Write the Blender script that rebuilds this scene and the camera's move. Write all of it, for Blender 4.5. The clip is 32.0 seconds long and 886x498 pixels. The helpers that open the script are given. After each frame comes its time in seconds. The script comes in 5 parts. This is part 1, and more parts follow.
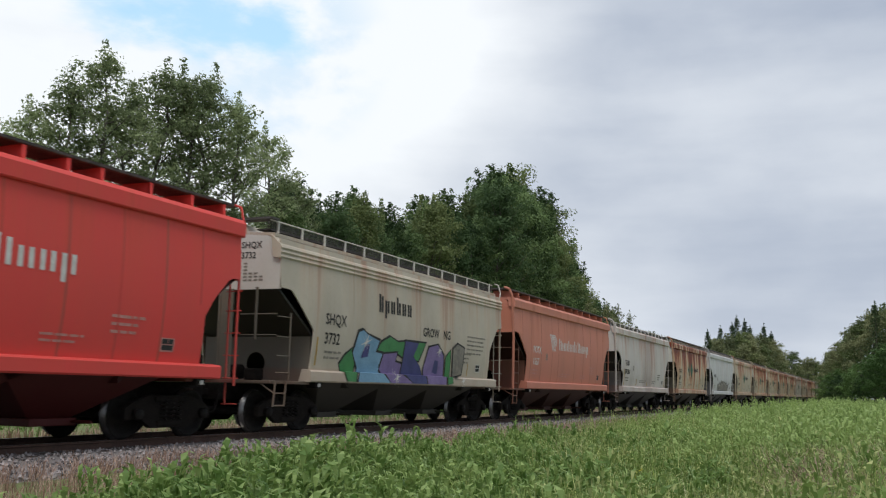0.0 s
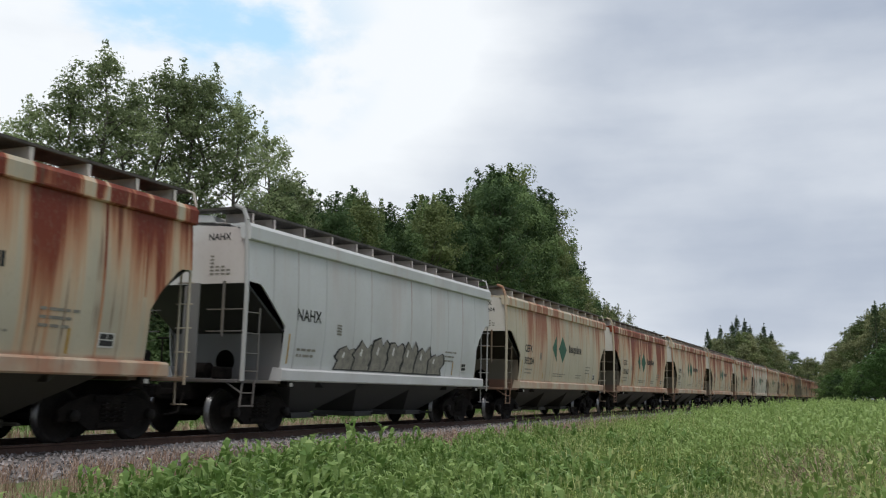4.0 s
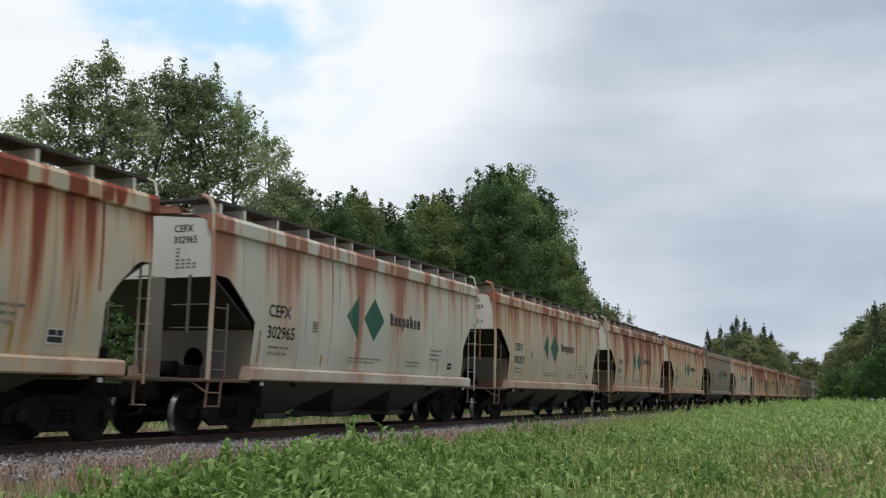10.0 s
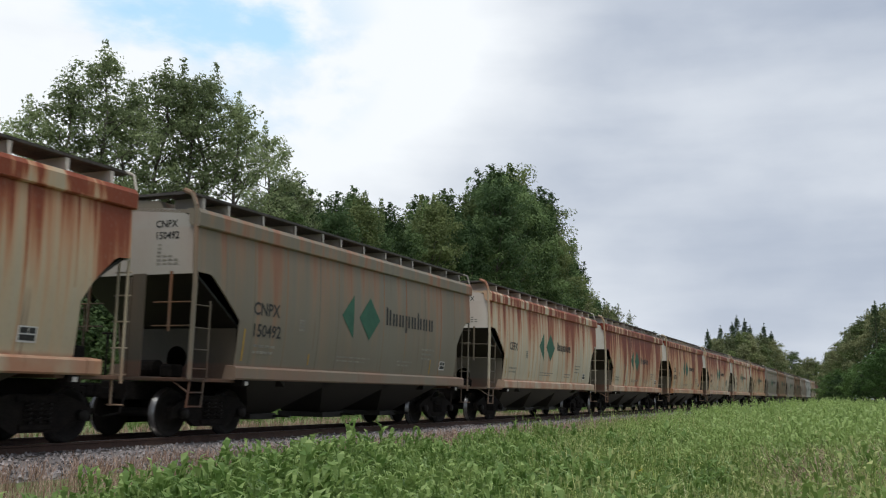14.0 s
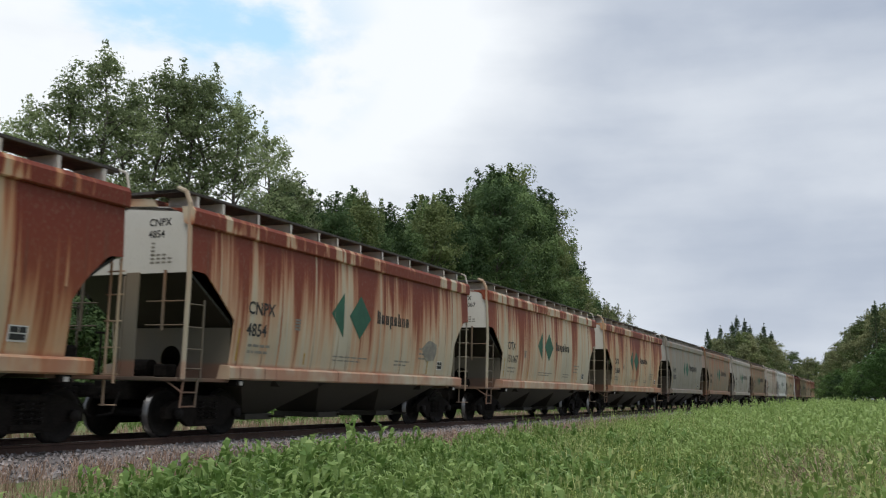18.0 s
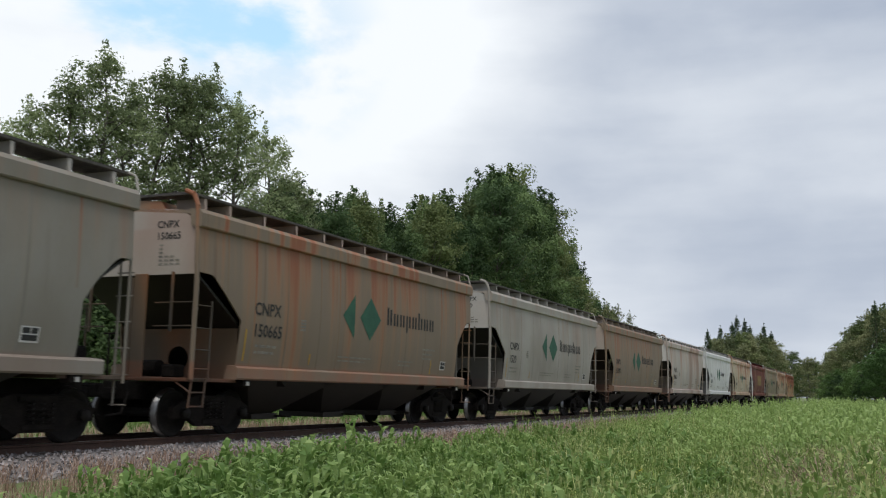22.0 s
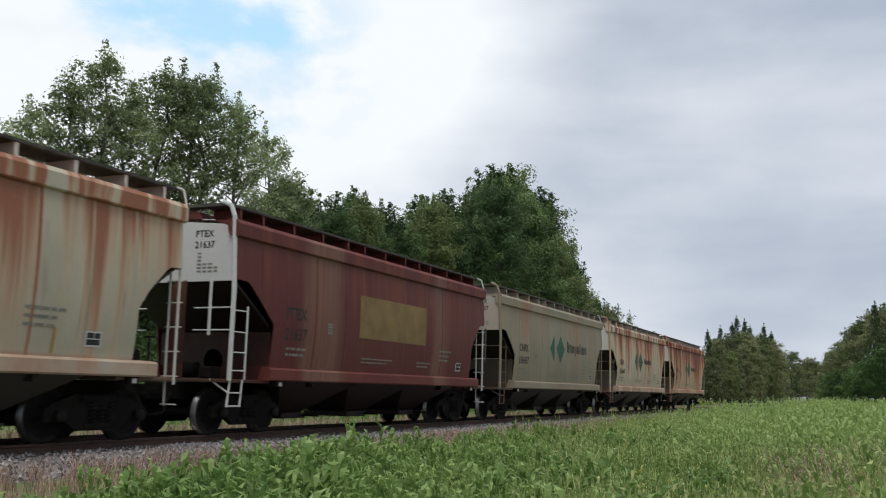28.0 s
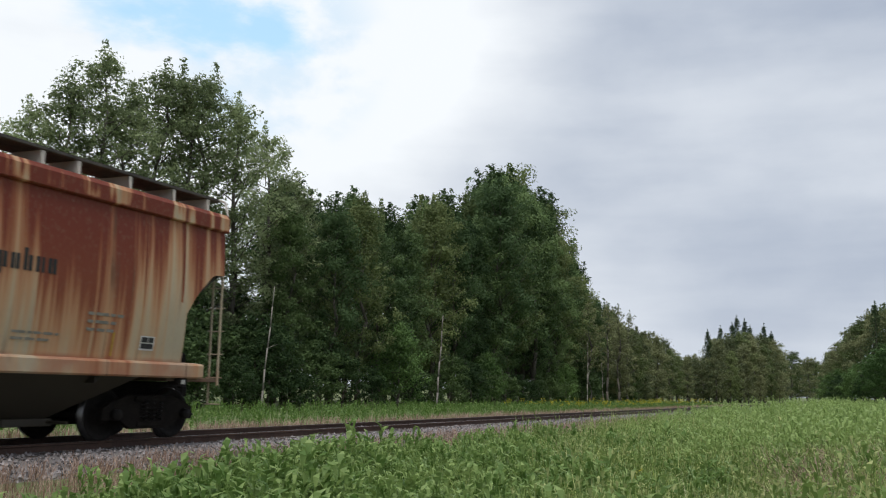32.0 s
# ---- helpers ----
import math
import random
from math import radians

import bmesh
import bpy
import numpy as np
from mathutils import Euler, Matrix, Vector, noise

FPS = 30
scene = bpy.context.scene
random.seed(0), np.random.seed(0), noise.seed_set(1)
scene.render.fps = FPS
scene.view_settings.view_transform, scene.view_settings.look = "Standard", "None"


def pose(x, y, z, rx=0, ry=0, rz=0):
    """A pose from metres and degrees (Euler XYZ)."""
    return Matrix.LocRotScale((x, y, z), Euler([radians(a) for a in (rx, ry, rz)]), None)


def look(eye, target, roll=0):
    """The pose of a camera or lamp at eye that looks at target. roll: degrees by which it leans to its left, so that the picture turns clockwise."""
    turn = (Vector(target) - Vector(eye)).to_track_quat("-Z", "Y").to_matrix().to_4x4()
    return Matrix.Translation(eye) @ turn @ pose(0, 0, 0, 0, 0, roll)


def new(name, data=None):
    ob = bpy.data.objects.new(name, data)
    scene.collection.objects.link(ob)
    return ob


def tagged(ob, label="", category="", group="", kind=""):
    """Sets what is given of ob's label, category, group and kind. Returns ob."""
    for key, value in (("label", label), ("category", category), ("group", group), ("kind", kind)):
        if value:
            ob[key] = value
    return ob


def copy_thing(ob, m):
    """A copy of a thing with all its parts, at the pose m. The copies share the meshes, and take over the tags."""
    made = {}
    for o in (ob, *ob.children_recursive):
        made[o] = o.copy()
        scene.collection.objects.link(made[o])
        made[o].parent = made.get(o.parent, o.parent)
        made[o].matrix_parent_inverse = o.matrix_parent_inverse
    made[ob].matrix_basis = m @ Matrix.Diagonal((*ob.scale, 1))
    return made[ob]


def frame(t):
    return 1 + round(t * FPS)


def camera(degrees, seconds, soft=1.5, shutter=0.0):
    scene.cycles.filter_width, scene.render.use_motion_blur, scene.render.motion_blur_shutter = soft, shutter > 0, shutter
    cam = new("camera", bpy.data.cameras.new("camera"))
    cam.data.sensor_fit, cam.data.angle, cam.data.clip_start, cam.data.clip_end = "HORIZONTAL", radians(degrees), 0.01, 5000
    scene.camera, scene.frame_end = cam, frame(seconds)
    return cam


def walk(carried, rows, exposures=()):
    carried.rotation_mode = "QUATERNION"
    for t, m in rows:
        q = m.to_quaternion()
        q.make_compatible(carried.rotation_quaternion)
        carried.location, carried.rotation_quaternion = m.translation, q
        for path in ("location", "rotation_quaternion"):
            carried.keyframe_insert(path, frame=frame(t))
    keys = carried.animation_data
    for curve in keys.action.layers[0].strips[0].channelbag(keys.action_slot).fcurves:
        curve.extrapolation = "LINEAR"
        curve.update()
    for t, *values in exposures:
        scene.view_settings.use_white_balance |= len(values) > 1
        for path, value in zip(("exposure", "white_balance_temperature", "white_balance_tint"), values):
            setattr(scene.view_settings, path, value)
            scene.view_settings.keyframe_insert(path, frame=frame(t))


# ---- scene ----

# ---------- plan: rail heads at z = 0, the track runs along +Y, the camera stands at x = y = 0 ----------
TRACK_X = -13.132
EYE_Z = 1.024
PITCH, YAW, ROLL = 8.506, 24.539, 1.30

_th, _pi = radians(YAW), radians(PITCH)
eye = (0.0, 0.0, EYE_Z)
aim = (-math.sin(_th) * math.cos(_pi) * 50, math.cos(_th) * math.cos(_pi) * 50, EYE_Z + math.sin(_pi) * 50)
cam = camera(2 * math.degrees(math.atan(784 / 1660)), 32.0, soft=1.15, shutter=0.12)
walk(cam, [(0.0, look(eye, aim, ROLL)), (32.0, look(eye, aim, ROLL))],
     exposures=[(0.0, 0.08), (3.0, 0.05), (6.0, 0.08), (11.0, 0.05), (14.0, 0.08), (22.0, 0.08), (32.0, 0.07)])


# ---------- sky and light ----------
def sky():
    """Broken overcast: pale clouds, brighter to the upper left, with one blue opening there."""
    w = bpy.data.worlds.new("overcast_sky")
    scene.world = w
    w.use_nodes = True
    nt = w.node_tree
    N, L = nt.nodes, nt.links
    N.clear()
    out, bg = N.new("ShaderNodeOutputWorld"), N.new("ShaderNodeBackground")
    nish = N.new("ShaderNodeTexSky")
    nish.sky_type, nish.sun_disc = "NISHITA", False
    nish.sun_elevation, nish.sun_rotation = radians(55), radians(160)
    gain = N.new("ShaderNodeVectorMath")
    gain.operation = "SCALE"
    gain.inputs["Scale"].default_value = 0.26
    L.new(nish.outputs[0], gain.inputs[0])
    tc = N.new("ShaderNodeTexCoord")
    way = tc.outputs["Generated"]

    def cloud(scale, stretch, detail, rough=0.5):
        mp, n = N.new("ShaderNodeMapping"), N.new("ShaderNodeTexNoise")
        mp.inputs["Scale"].default_value = stretch
        n.inputs["Scale"].default_value, n.inputs["Detail"].default_value, n.inputs["Roughness"].default_value = scale, detail, rough
        L.new(way, mp.inputs[0]), L.new(mp.outputs[0], n.inputs["Vector"])
        return n.outputs[0]

    def near_to(az, el):
        """1 in the direction az degrees left of the track's line and el degrees up, falling to -1 opposite."""
        d = N.new("ShaderNodeVectorMath")
        d.operation = "DOT_PRODUCT"
        d.inputs[1].default_value = (-math.sin(radians(az)) * math.cos(radians(el)), math.cos(radians(az)) * math.cos(radians(el)), math.sin(radians(el)))
        L.new(way, d.inputs[0])
        return d.outputs["Value"]

    def ranged(a, lo, hi, o0=0.0, o1=1.0):
        k = N.new("ShaderNodeMapRange")
        k.interpolation_type = "SMOOTHSTEP"
        for key, v in (("From Min", lo), ("From Max", hi), ("To Min", o0), ("To Max", o1)):
            k.inputs[key].default_value = v
        L.new(a, k.inputs["Value"])
        return k.outputs[0]

    def plus(a, b):
        k = N.new("ShaderNodeMath")
        L.new(a, k.inputs[0]), L.new(b, k.inputs[1])
        return k.outputs[0]

    def mixed(f, a, b):
        k = N.new("ShaderNodeMix")
        k.data_type = "RGBA"
        L.new(f, k.inputs[0])
        for s, v in ((6, a), (7, b)):
            if isinstance(v, tuple):
                k.inputs[s].default_value = (*v, 1)
            else:
                L.new(v, k.inputs[s])
        return k.outputs[2]

    soft = cloud(3.0, (1, 1, 1.8), 6)
    wisps = cloud(7.0, (1, 1, 2.2), 7, 0.55)
    bright = plus(ranged(near_to(44, 21), 0.885, 1.0, 0.0, 0.90), ranged(soft, 0.3, 0.7, 0.0, 0.40))
    bright = plus(bright, ranged(near_to(10, 0), 0.88, 1.0, 0.0, 0.22))
    part_xyz = N.new("ShaderNodeSeparateXYZ")
    L.new(way, part_xyz.inputs[0])
    streaks = cloud(4.0, (1, 1, 7), 5)
    low = N.new("ShaderNodeMath")
    low.operation = "MULTIPLY"
    L.new(ranged(part_xyz.outputs["Z"], 0.045, 0.12, 0.0, -0.08), low.inputs[0]), L.new(ranged(part_xyz.outputs["Z"], 0.34, 0.15), low.inputs[1])
    bright = plus(plus(bright, low.outputs[0]), ranged(streaks, 0.3, 0.7, -0.05, 0.05))
    bright = plus(bright, ranged(near_to(27, 24), 0.975, 1.0, 0.0, 0.35))
    clouds = mixed(bright, (0.37, 0.43, 0.54), (0.89, 0.928, 0.968))
    hole = plus(ranged(near_to(40.5, 25.0), 0.986, 1.0, 0.0, 0.95), ranged(wisps, 0.30, 0.70, -0.75, 0.22))
    hole = plus(hole, ranged(near_to(34.2, 20.9), 0.9985, 1.0, 0.0, 0.42))
    veil = N.new("ShaderNodeMath")
    veil.operation = "MULTIPLY"
    L.new(ranged(near_to(35.5, 20.0), 0.9915, 0.9985, 0.0, 0.85), veil.inputs[0]), L.new(ranged(cloud(9.0, (1, 1, 1.6), 6, 0.55), 0.40, 0.58), veil.inputs[1])
    clouds = mixed(veil.outputs[0], clouds, (0.66, 0.80, 0.93))
    pale = mixed(ranged(soft, 0.2, 0.9, 0.6, 0.8), gain.outputs[0], (0.50, 0.78, 0.95))
    c = mixed(ranged(hole, 0.22, 1.0), clouds, pale)
    L.new(c, bg.inputs[0]), L.new(bg.outputs[0], out.inputs[0])


sky()
sun = new("sun", bpy.data.lights.new("sun", "SUN"))
sun.data.energy, sun.data.angle, sun.data.color = 2.0, radians(30), (1.0, 0.98, 0.94)
sun.matrix_world = look((8, -20, 46), (0, 0, 0))


# ---------- materials ----------
def material(name, rough=0.8, metal=0.0):
    m = bpy.data.materials.new(name)
    m.use_nodes = True
    b = m.node_tree.nodes["Principled BSDF"]
    b.inputs["Roughness"].default_value, b.inputs["Metallic"].default_value = rough, metal
    return m, m.node_tree, b


def mottled(name, c0, c1, scale=3.0, rough=0.85, metal=0.0, bump=0.2, fine=30.0, stretch=(1, 1, 1), spread=0.12, island=0.0, gloss=0.5):
    """Two-scale noise between two colours, with fine relief."""
    m, nt, b = material(name, rough, metal)
    b.inputs["Specular IOR Level"].default_value = gloss
    N, L = nt.nodes, nt.links
    tc, mp = N.new("ShaderNodeTexCoord"), N.new("ShaderNodeMapping")
    mp.inputs["Scale"].default_value = stretch
    L.new(tc.outputs["Object"], mp.inputs[0])
    a, f = N.new("ShaderNodeTexNoise"), N.new("ShaderNodeTexNoise")
    a.inputs["Scale"].default_value, a.inputs["Detail"].default_value = scale, 5
    f.inputs["Scale"].default_value, f.inputs["Detail"].default_value = fine, 4
    L.new(mp.outputs[0], a.inputs["Vector"]), L.new(mp.outputs[0], f.inputs["Vector"])
    add = N.new("ShaderNodeMath")
    add.operation = "MULTIPLY_ADD"
    add.inputs[1].default_value, add.inputs[2].default_value = 0.5, 0.0
    L.new(f.outputs[0], add.inputs[0])
    s = N.new("ShaderNodeMath")
    s.operation = "MULTIPLY_ADD"
    s.inputs[1].default_value = 0.5
    L.new(a.outputs[0], s.inputs[0]), L.new(add.outputs[0], s.inputs[2])
    last = s
    for kind in ((("Object", spread),) if spread else ()) + ((("Island", island),) if island else ()):
        src = N.new("ShaderNodeObjectInfo").outputs["Random"] if kind[0] == "Object" else N.new("ShaderNodeNewGeometry").outputs["Random Per Island"]
        k = N.new("ShaderNodeMath")
        k.operation, k.inputs[1].default_value = "MULTIPLY_ADD", kind[1]
        L.new(src, k.inputs[0]), L.new(last.outputs[0], k.inputs[2])
        off = N.new("ShaderNodeMath")
        off.operation, off.inputs[1].default_value = "SUBTRACT", kind[1] / 2
        L.new(k.outputs[0], off.inputs[0])
        last = off
    r = N.new("ShaderNodeValToRGB")
    r.color_ramp.elements[0].position, r.color_ramp.elements[0].color = 0.36, (*c0, 1)
    r.color_ramp.elements[1].position, r.color_ramp.elements[1].color = 0.64, (*c1, 1)
    L.new(last.outputs[0], r.inputs[0]), L.new(r.outputs[0], b.inputs["Base Color"])
    if bump:
        bp = N.new("ShaderNodeBump")
        bp.inputs["Strength"].default_value, bp.inputs["Distance"].default_value = bump, 0.02
        L.new(f.outputs[0], bp.inputs["Height"]), L.new(bp.outputs[0], b.inputs["Normal"])
    return m


def leafy(name, c0, c1, island=0.14, trans=0.35, gloss=0.15):
    """Leaves: colour by leaf, light passing through."""
    m = mottled(name, c0, c1, 0.35, 0.6, 0, 0, 5, spread=0.3, island=island, gloss=gloss)
    nt = m.node_tree
    b = nt.nodes["Principled BSDF"]
    ramp = b.inputs["Base Color"].links[0].from_node.color_ramp
    ramp.elements[0].position, ramp.elements[1].position = 0.39, 0.61
    t, mx = nt.nodes.new("ShaderNodeBsdfTranslucent"), nt.nodes.new("ShaderNodeMixShader")
    mx.inputs[0].default_value = trans
    col = b.inputs["Base Color"].links[0].from_socket
    nt.links.new(col, t.inputs[0])
    nt.links.new(b.outputs[0], mx.inputs[1]), nt.links.new(t.outputs[0], mx.inputs[2])
    nt.links.new(mx.outputs[0], nt.nodes["Material Output"].inputs[0])
    return m


def car_paint(name, base, rust, seed, grime=0.45, rust_col=(0.165, 0.027, 0.010), bands=(), band_gain=0.7):
    """Old wagon paint: rust streaks that run down from the top, road dirt and fine wear."""
    m, nt, b = material(name, 0.62)
    b.inputs["Specular IOR Level"].default_value = 0.35
    N, L = nt.nodes, nt.links
    tc = N.new("ShaderNodeTexCoord")

    def noise_of(scale, stretch, detail=4, shift=0.0):
        mp, n = N.new("ShaderNodeMapping"), N.new("ShaderNodeTexNoise")
        mp.inputs["Scale"].default_value = stretch
        mp.inputs["Location"].default_value = (seed * 3.7 + shift, seed * 11.3 + shift, seed * 1.9)
        n.inputs["Scale"].default_value, n.inputs["Detail"].default_value = scale, detail
        L.new(tc.outputs["Object"], mp.inputs[0]), L.new(mp.outputs[0], n.inputs["Vector"])
        return n.outputs[0]

    def math_(op, a, c=None, v=None, clamp=False):
        k = N.new("ShaderNodeMath")
        k.operation, k.use_clamp = op, clamp
        L.new(a, k.inputs[0])
        if c is not None:
            L.new(c, k.inputs[1])
        if v is not None:
            k.inputs[1].default_value = v
        return k.outputs[0]

    def ranged(a, lo, hi, o0=0.0, o1=1.0):
        k = N.new("ShaderNodeMapRange")
        k.inputs["From Min"].default_value, k.inputs["From Max"].default_value = lo, hi
        k.inputs["To Min"].default_value, k.inputs["To Max"].default_value = o0, o1
        L.new(a, k.inputs["Value"])
        return k.outputs[0]

    sep = N.new("ShaderNodeSeparateXYZ")
    L.new(tc.outputs["Object"], sep.inputs[0])
    z = sep.outputs["Z"]
    wide = noise_of(1.0, (0.3, 0.9, 0.07), 3)
    thin = noise_of(1.0, (0.5, 3.4, 0.17), 3, 5.0)
    vthin = noise_of(1.0, (0.5, 11.0, 0.35), 3, 9.0)
    length = ranged(z, 1.2, 4.2, -0.13, 0.05)
    fade = ranged(z, 1.3, 3.6, 0.6, 1.0)
    both = math_("ADD", math_("MULTIPLY", wide, v=0.62), math_("MULTIPLY", thin, v=0.38))
    both = math_("ADD", both, math_("MULTIPLY", vthin, v=0.16))
    both = math_("ADD", both, length)
    chord = math_("MULTIPLY", ranged(z, 3.98, 4.05), ranged(noise_of(1.0, (0.4, 2.6, 0.4), 3, 14.0), 0.42, 0.62, -0.12, 0.17 * min(1.0, rust * 1.5)))
    both = math_("ADD", both, chord)
    lo = 0.640 - 0.145 * rust
    halo = ranged(both, lo - 0.10, lo + 0.05)
    streak = math_("MULTIPLY", ranged(both, lo - 0.03, lo + 0.10), fade)
    core = math_("MULTIPLY", ranged(both, lo + 0.025, lo + 0.10), fade)
    drip = math_("MULTIPLY", ranged(noise_of(1.0, (0.5, 7.0, 0.25), 2, 31.0), 0.63, 0.70), ranged(noise_of(1.0, (0.4, 0.8, 0.9), 2, 37.0), 0.42, 0.58))
    sill = math_("MULTIPLY", ranged(z, 1.47, 1.40), ranged(noise_of(1.0, (0.5, 1.4, 1.2), 5, 21.0), 0.36, 0.60, 0.15, 1.0))
    dirt = ranged(noise_of(0.8, (1, 1, 0.6), 6, 2.0), 0.36, 0.66)
    speck = ranged(noise_of(22.0, (1, 1, 0.5), 5), 0.55, 0.8)

    def mixed(f, a, c, gain=1.0):
        k = N.new("ShaderNodeMix")
        k.data_type = "RGBA"
        g = math_("MULTIPLY", f, v=gain)
        L.new(g, k.inputs[0])
        for s, v in ((6, a), (7, c)):
            if isinstance(v, tuple):
                k.inputs[s].default_value = (*v, 1)
            else:
                L.new(v, k.inputs[s])
        return k.outputs[2]

    dirty = tuple(0.45 * v + 0.55 * d for v, d in zip(base, (0.16, 0.12, 0.08)))
    c = mixed(dirt, base, dirty, grime)
    light_rust = tuple(0.08 * v + 0.92 * r for v, r in zip(base, (0.38, 0.085, 0.016)))
    tan = tuple(0.5 * v + 0.5 * r for v, r in zip(base, (0.62, 0.27, 0.07)))
    c = mixed(halo, c, tan, min(1.0, rust * 1.1))
    c = mixed(sill, c, tuple(0.35 * v + 0.65 * r for v, r in zip(base, (0.33, 0.078, 0.024))), min(1.0, rust * 1.8))
    c = mixed(streak, c, light_rust, min(1.0, rust * 1.7))
    c = mixed(core, c, rust_col, min(1.0, rust * 1.3))
    c = mixed(drip, c, (0.12, 0.055, 0.03), min(0.75, rust * 1.2))
    y = sep.outputs["Y"]
    for b0, b1 in zip(bands[::2], bands[1::2]):
        edge = math_("ADD", y, math_("MULTIPLY", noise_of(1.0, (0.5, 1.6, 0.5), 4, b0), v=1.1))
        inside = math_("MULTIPLY", ranged(edge, b0 + 0.2, b0 + 0.75), ranged(edge, b1 + 0.85, b1 + 0.3))
        inside = math_("MULTIPLY", inside, ranged(vthin, 0.25, 0.6, 0.45, 1.0))
        c = mixed(inside, c, (0.21, 0.105, 0.07), band_gain)
    c = mixed(speck, c, dirty, min(0.35, grime))
    L.new(c, b.inputs["Base Color"])
    bp = N.new("ShaderNodeBump")
    bp.inputs["Strength"].default_value, bp.inputs["Distance"].default_value = 0.12, 0.01
    L.new(thin, bp.inputs["Height"]), L.new(bp.outputs[0], b.inputs["Normal"])
    return m


M_GROUND = mottled("meadow_soil", (0.09, 0.12, 0.04), (0.21, 0.24, 0.09), 0.6, 0.95, 0, 0.4, 12, spread=0)
M_BALLAST = mottled("ballast_stone", (0.11, 0.098, 0.092), (0.27, 0.245, 0.235), 1.2, 0.95, 0, 0.8, 24, spread=0)
M_STONE = mottled("ballast_pieces", (0.10, 0.09, 0.088), (0.36, 0.325, 0.315), 0.5, 0.95, 0, 0, 6, spread=0, island=0.5)
M_RAIL = mottled("rusty_rail", (0.045, 0.025, 0.018), (0.10, 0.055, 0.038), 3, 0.7, 0.3, 0.3, 40)
M_RAILTOP = mottled("polished_rail_head", (0.25, 0.24, 0.23), (0.4, 0.38, 0.36), 3, 0.35, 0.9, 0.1, 40)
M_TIE = mottled("creosoted_timber", (0.03, 0.022, 0.016), (0.075, 0.055, 0.04), 4, 0.95, 0, 0.5, 30, (1, 6, 6))
M_BARK = mottled("bark", (0.06, 0.05, 0.04), (0.16, 0.14, 0.115), 3, 0.95, 0, 0.6, 20, (4, 4, 1))
M_PALEBARK = mottled("pale_dead_bark", (0.17, 0.15, 0.13), (0.33, 0.30, 0.26), 3, 0.9, 0, 0.5, 20, (4, 4, 1))
M_POPLAR = leafy("poplar_leaves", (0.15, 0.19, 0.09), (0.35, 0.41, 0.21), 0.25, 0.5)
M_WOOD = leafy("forest_leaves", (0.075, 0.125, 0.05), (0.19, 0.27, 0.105))
M_OLIVE = leafy("olive_leaves", (0.09, 0.125, 0.046), (0.22, 0.265, 0.105))
# Olive leaves of the far trees, distance haze mixed into the colour.
M_FAR = leafy("hazed_olive_leaves", (0.12, 0.145, 0.07), (0.28, 0.295, 0.145), 0.15)
M_BRIGHT = leafy("fresh_bush_leaves", (0.07, 0.13, 0.04), (0.17, 0.27, 0.085), 0.15)
M_DEEP = leafy("deep_green_leaves", (0.035, 0.065, 0.024), (0.11, 0.165, 0.06))
M_SPRUCE = leafy("spruce_needles", (0.03, 0.055, 0.025), (0.08, 0.115, 0.05), 0.4, 0.15)
M_WEED = leafy("weed_leaves", (0.13, 0.225, 0.05), (0.36, 0.47, 0.16), 0.25, 0.4, 0.4)
M_BROAD = leafy("broad_weed_leaves", (0.24, 0.36, 0.13), (0.42, 0.55, 0.26), 0.35, 0.4, 0.5)
M_MEADOW = leafy("meadow_leaves", (0.19, 0.28, 0.07), (0.52, 0.55, 0.23), 0.5, 0.4, 0.4)
M_GRASS = leafy("grass_blades", (0.24, 0.32, 0.08), (0.54, 0.57, 0.24), 0.6, 0.35)
M_FLOWER = leafy("yellow_flowers", (0.38, 0.34, 0.03), (0.6, 0.52, 0.07), 0.6, 0.2)
M_STRAW = leafy("straw", (0.34, 0.30, 0.16), (0.60, 0.54, 0.33), 0.5, 0.25)
M_DRY = leafy("dry_grass", (0.27, 0.17, 0.125), (0.48, 0.35, 0.27), 0.6, 0.25)
M_DARK = mottled("grimy_steel", (0.006, 0.005, 0.0045), (0.020, 0.016, 0.013), 4, 0.9, 0.0, 0.3, 30, gloss=0.12)
M_WHEEL = mottled("wheel_steel", (0.008, 0.007, 0.006), (0.022, 0.018, 0.015), 6, 0.8, 0.0, 0.3, 30, gloss=0.2)
M_TREAD = mottled("polished_wheel_tread", (0.14, 0.135, 0.13), (0.24, 0.235, 0.23), 6, 0.34, 0.9, 0.1, 30)
M_GRATE = mottled("galvanised_grating", (0.05, 0.045, 0.042), (0.13, 0.115, 0.10), 5, 0.7, 0.5, 0.4, 60)


# ---------- mesh helpers ----------
def mesh_of(name, verts, faces, mats, smooth=False):
    me = bpy.data.meshes.new(name)
    me.from_pydata([tuple(v) for v in verts], [], faces)
    for m in (mats if isinstance(mats, (list, tuple)) else (mats,)):
        me.materials.append(m)
    if smooth:
        me.polygons.foreach_set("use_smooth", [True] * len(me.polygons))
    me.update()
    return me


def quads_mesh(name, co, n, mat, side=4):
    """n faces of `side` corners out of a flat array of corners."""
    me = bpy.data.meshes.new(name)
    me.vertices.add(n * side)
    me.vertices.foreach_set("co", np.asarray(co, np.float32).ravel())
    me.loops.add(n * side)
    me.loops.foreach_set("vertex_index", np.arange(n * side, dtype=np.int32))
    me.polygons.add(n)
    me.polygons.foreach_set("loop_start", np.arange(0, n * side, side, dtype=np.int32))
    me.polygons.foreach_set("loop_total", np.full(n, side, np.int32))
    me.materials.append(mat)
    me.update(calc_edges=True)
    return me


